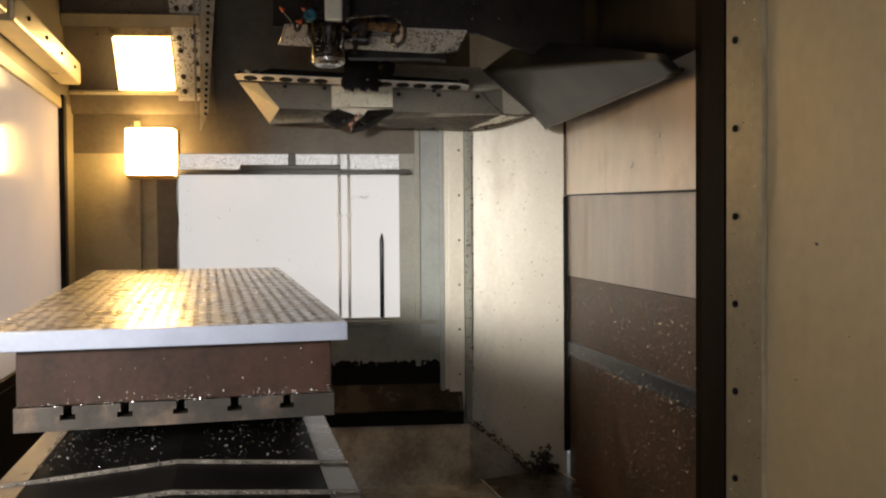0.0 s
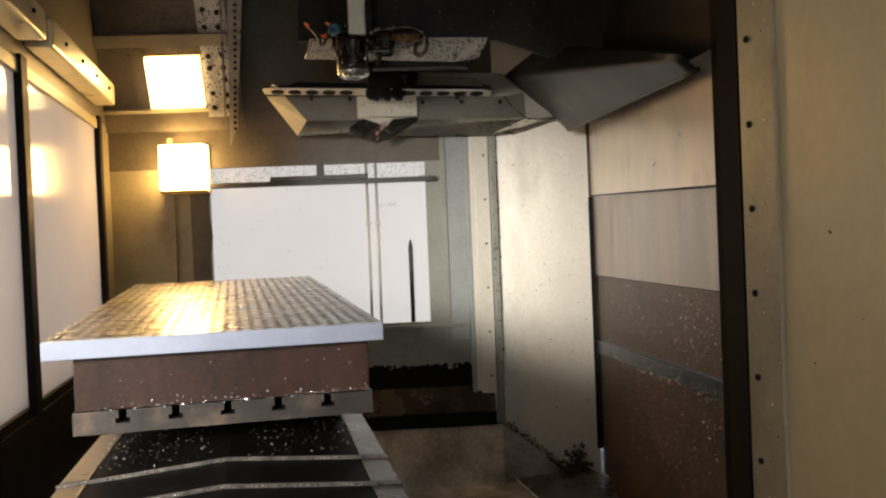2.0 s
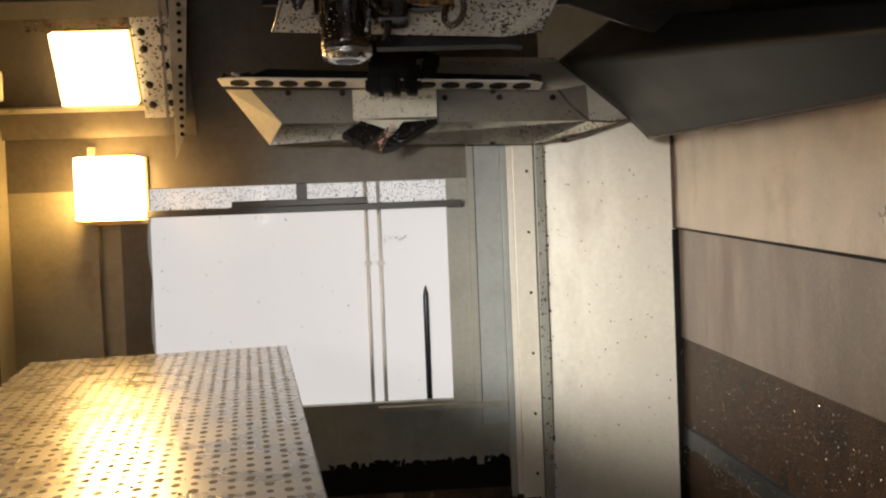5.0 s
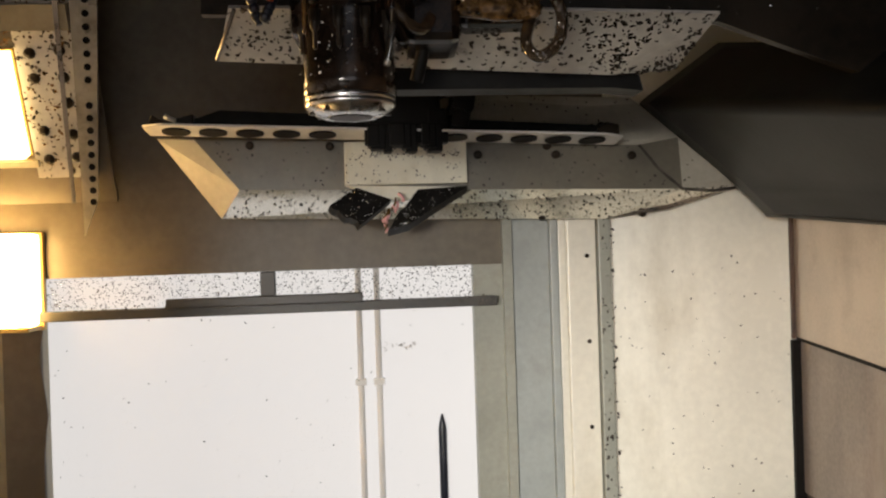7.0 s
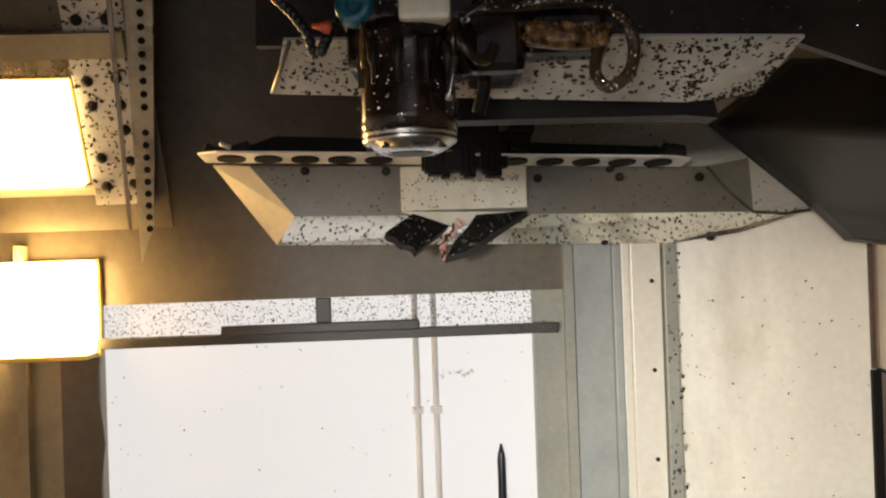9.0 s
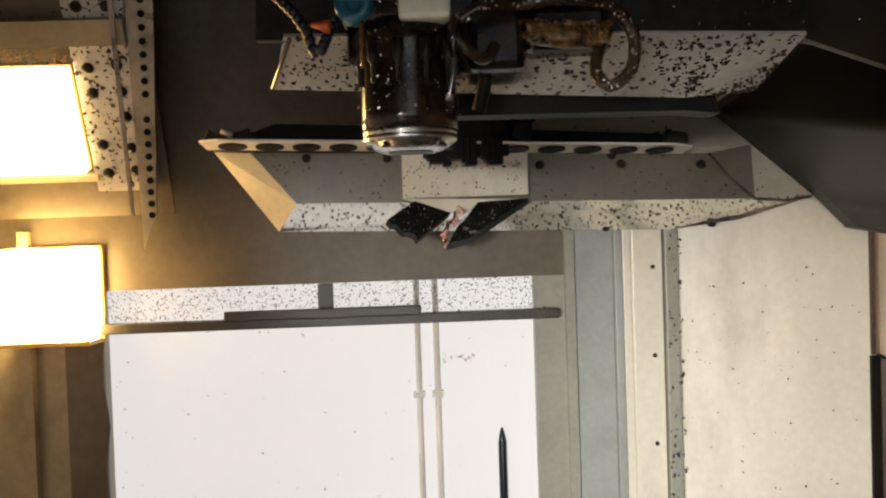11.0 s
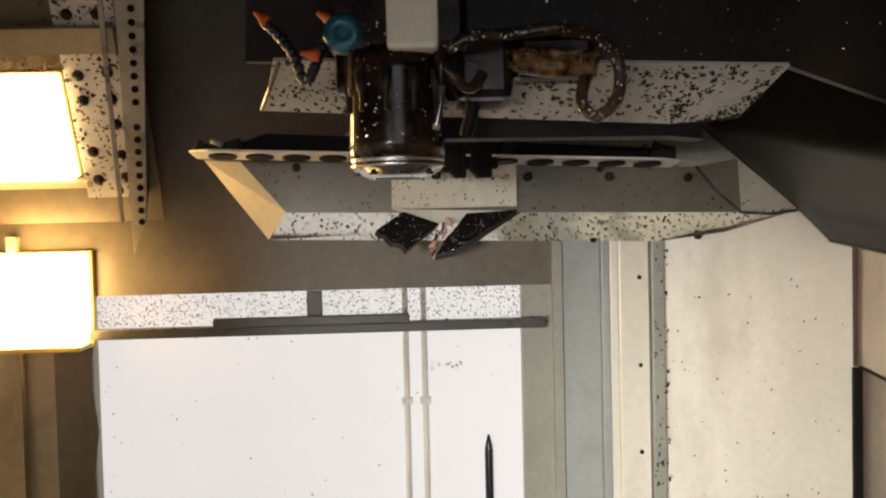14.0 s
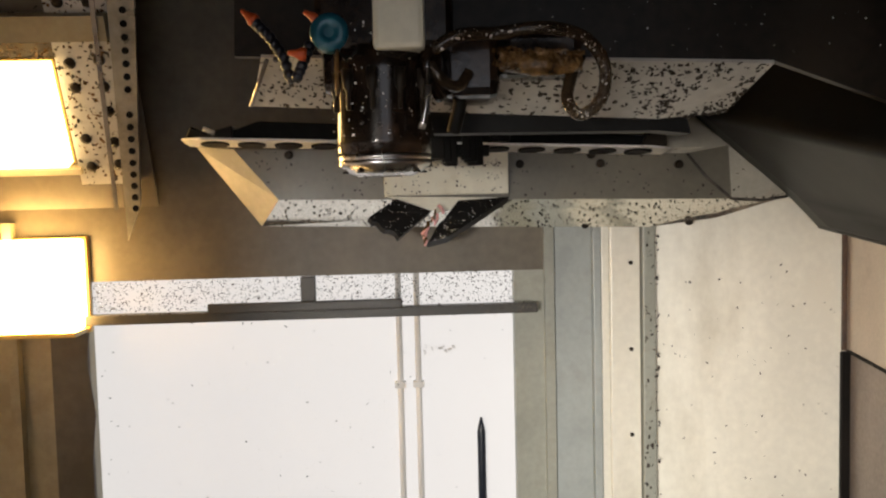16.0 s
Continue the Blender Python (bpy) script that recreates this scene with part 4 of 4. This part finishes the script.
solid("chips_on_window", flakes(rng, on_quad(rng, 90, (WL, 0.008, WB), (WR, 0.008, WB), (WR, 0.008, 0.62), (WL, 0.008, 0.62), (0, -1, 0)), 0.0019, 0.2), DARK_CHIP, FAR, "a few dark chips on the window pane", "chips", kind="stuff")
solid("chips_on_bar", flakes(rng, [((-0.10 + 0.155 * rng.random() ** 0.6, -0.051, rng.uniform(0.624, 0.646)), (0, -1, 0)) for _ in range(60)] + [((rng.uniform(WL, 0.05), -0.051, 0.647 + abs(rng.gauss(0, 0.002))), (0, -1, 0)) for _ in range(120)], 0.0028, 0.5), LIP, FAR, "grey chips lying along the window bar", "chips", kind="stuff")
lipn = (Vector(T2) - Vector(T1)).cross(Vector(T4) - Vector(T1)).normalized()
if lipn.y > 0:
    lipn = -lipn
solid("chips_on_tray", flakes(rng, on_quad(rng, 560, T1, T2, T3, T4, lipn) + on_quad(rng, 120, T4, T3, T7, T6, (0, -1, 0)) + on_quad(rng, 90, T2, TA, TB, T3, lipn) + on_quad(rng, 90, T10, T7, T8, T9, (0, -1, 0)) + on_quad(rng, 40, T3, TB, TE, TD, (0, -1, 0), 2.5), 0.0027, 0.2), DARK_CHIP, FAR, "dark chips stuck to the tool tray", "chips", kind="stuff")
gn = (Vector(G[1]) - Vector(G[0])).cross(Vector(G[5]) - Vector(G[0])).normalized()
if gn.y > 0:
    gn = -gn
solid("chips_on_guard", flakes(rng, on_quad(rng, 420, G[1], G[2], G[3], G[4], gn) + on_quad(rng, 520, G[0], G[1], G[4], G[5], gn), 0.0030, 0.3), DARK_CHIP, HEAD, "dark chips caked on the guard plate", "chips", kind="stuff")
solid("chips_on_way_cover", flakes(rng, on_quad(rng, 620, (-0.25, 0.28, -0.094), (0.25, 0.28, -0.094), (0.26, -0.07, -0.094), (-0.25, -0.07, -0.094), (0, 0, 1), 1.1)
      + [((x, steps_y[k] - 0.004 + rng.uniform(-0.007, 0.007), -0.086 - 0.004 * k - 0.08 * abs(x)), (0, 0, 1)) for k in range(1, 6) for x in [rng.uniform(-0.3, 0.3) for _ in range(420)]], 0.0021, 1.2), CHIP, None, "bright aluminium chips on the way cover", "chips", kind="stuff")
solid("chips_on_table", flakes(rng, [((rng.uniform(-0.28, 0.28), -0.002, 0.006 + abs(rng.gauss(0, 0.005))), (0, -1, 0.4)) for _ in range(130)] + [((rng.uniform(-0.28, 0.28), 0.003, 0.01 + 0.1 * rng.random() ** 2), (0, -1, 0)) for _ in range(50)], 0.0013, 0.8), CHIP, None, "small bright chips along the table front", "chips", kind="stuff")
solid("chips_on_side_covers", flakes(rng, on_quad(rng, 2300, (-0.08, 0.004, -0.95), (2.38, 0.004, -0.4), (2.3, 0.0, 0.13), (0.0, 0.0, 0.06), (0, -1, 0)) + [((x, 0.002, -0.345 + (x + 0.08) / 2.5 * 0.225 + rng.gauss(0, 0.012)), (0, -1, 0)) for x in [rng.uniform(-0.08, 2.38) for _ in range(500)]] + [((rng.choice((-0.07, 2.36)) + rng.gauss(0, 0.02), 0.004, rng.uniform(-0.9, 0.05)), (0, -1, 0)) for _ in range(260)], 0.0024, 0.7), CHIP, SIDE, "small bright chips on the rusty slide covers", "chips", kind="stuff")
solid("chips_on_plate", flakes(rng, [((rng.uniform(PX0 - 0.05, PX1), PY0 + (PY1 - PY0) * rng.random(), PZ1 + 0.002), (0, 0, 1)) for _ in range(110)], 0.003, 0.8), DARK_CHIP, None, "loose dark chips on the fixture plate", "chips", kind="stuff")
J1, J2 = (c0[0], -0.237, c1[2] - 0.03), (c1[0], -0.237, c0[2])
solid("chips_on_jaws", flakes(rng, on_quad(rng, 60, *JA, (0, -1, 0)) + on_quad(rng, 90, *JB, (0, -1, 0)), 0.0012, 0.9), CHIP, FAR, "bright chips on the black jaws", "chips", kind="stuff")
solid("chips_on_ivory_cover", flakes(rng, [((rng.uniform(J1[0], J2[0]), J1[1], J2[2] + (J1[2] - J2[2]) * rng.random()), (0, -1, 0)) for _ in range(70)]
      + [((rng.uniform(J1[0] + 0.02, J2[0] - 0.02), J1[1] - 0.002, J1[2] - 0.012 + abs(rng.gauss(0, 0.012))), (0, -1, 0)) for _ in range(120)], 0.0019, 0.4), DARK_CHIP, FAR, "dark chips along the top of the ivory cover", "chips", kind="stuff")
solid("chips_on_corner", flakes(rng, on_quad(rng, 160, (0.35, -0.052, -0.6), (0.39, -0.052, -0.6), (0.39, -0.052, 0.95), (0.35, -0.052, 0.95), (0, -1, 0))
      + on_quad(rng, 140, (0.12, -0.002, -0.1), (0.20, -0.002, -0.1), (0.20, -0.002, 0.7), (0.12, -0.002, 0.7), (0, -1, 0), 1.5), 0.004, 0.4), DARK_CHIP, FAR, "grey chips stuck along the corner posts", "chips", kind="stuff")
solid("chips_on_hood", flakes(rng, [(hood(rng.uniform(-1.13, -0.985), 1.0 + 0.9 * rng.random(), 0.008), HOOD_N) for _ in range(260)]
      + [(hood(rng.uniform(-1.45, -1.13), 1.3 + 0.2 * rng.random() ** 2, 0.0), HOOD_N) for _ in range(160)], 0.0045, 0.3), DARK_CHIP, FAR, "dark chips and grime on the hood rails", "chips", kind="stuff")
CQ = [(0.175, 0.155, 0.194), (0.796, 0.155, 0.173), (0.797, 0.155, 0.322), (0.178, 0.155, 0.339)]
solid("chips_on_column", flakes(rng, on_quad(rng, 80, *CQ, (0, -1, 0)), 0.0017, 0.9), CHIP, HEAD, "tiny bright chips on the dark column", "chips", kind="stuff")
pile = PA.lerp(PB, 0.74) + nin * 0.03
pile_z = DEEP + 0.01
solid("chip_pile", flakes(rng, [((pile.x + rng.gauss(0, 0.035), pile.y + rng.gauss(0, 0.01), pile_z - 0.02 + abs(rng.gauss(0, 0.06))), Vector((rng.uniform(-1, 1), -1, rng.uniform(-0.2, 1))).normalized()) for _ in range(420)], 0.009, 1.0), DARK_CHIP, None, "heap of dark swarf in the floor corner", "chips", kind="stuff")
solid("grime_edge", flakes(rng, [((rng.uniform(-0.5, 0.26), -0.001, -0.40 + abs(rng.gauss(0, 0.008))), (0, -1, 0)) for _ in range(170)], 0.012, 0.02), BLACK_FRAME, FAR, "ragged edge of black grime on the wall", "grime", kind="stuff")
wn = (nin.x, nin.y, 0)
A0, B0 = PA + nin * 0.006, PB + nin * 0.006
solid("chips_on_pale_wall", flakes(rng, on_quad(rng, 130, (A0.x, A0.y, -0.7), (B0.x, B0.y, -0.85), (B0.x, B0.y, 0.75), (A0.x, A0.y, 0.75), wn), 0.0026, 0.3), DARK_CHIP, None, "scattered dark chips on the pale wall", "chips", kind="stuff")
# amber flakes give the golden glitter round the reflected lamp
solid("chips_round_hood_glow", flakes(rng, [(hood(rng.uniform(-1.5, -1.13), 1.30 + 0.09 * rng.random() ** 1.4, 0.0), HOOD_N) for _ in range(240)] + [(hood(rng.uniform(-1.13, -0.99), rng.uniform(1.02, 1.5), 0.008), HOOD_N) for _ in range(260)], 0.0034, 0.9), AMBER, FAR, "amber wet chips added for glitter round the hood reflection", "chips", kind="stuff")
toe = [(A0.lerp(B0, k) + nin * 0.01, FLOOR - 0.03 - 0.79 * k * (PB - PA).length) for k in [0.62 * rng.random() for _ in range(260)]]
solid("chips_along_wall_foot", flakes(rng, [((q.x + rng.gauss(0, 0.012), q.y + rng.gauss(0, 0.012), z + 0.05 * abs(rng.gauss(0, 0.5))), wn) for q, z in toe], 0.006, 0.8), DARK_CHIP, None, "dark swarf strewn along the foot of the pale wall", "chips", kind="stuff")
solid("chips_on_cream_wall", flakes(rng, [((0.9315, rng.uniform(-1.5, -0.47), rng.uniform(-0.5, 1.2)), (-1, 0, 0)) for _ in range(60)], 0.0034, 0.2), DARK_CHIP, None, "small dark marks on the cream panel", "chips", kind="stuff")
solid("chips_on_flange", flakes(rng, [((0.9215, rng.uniform(-0.46, -0.37), rng.uniform(-0.7, 0.7)), (-1, 0, 0)) for _ in range(170)], 0.0017, 0.6), CHIP, None, "tiny bright chips on the grey flange", "chips", kind="stuff")
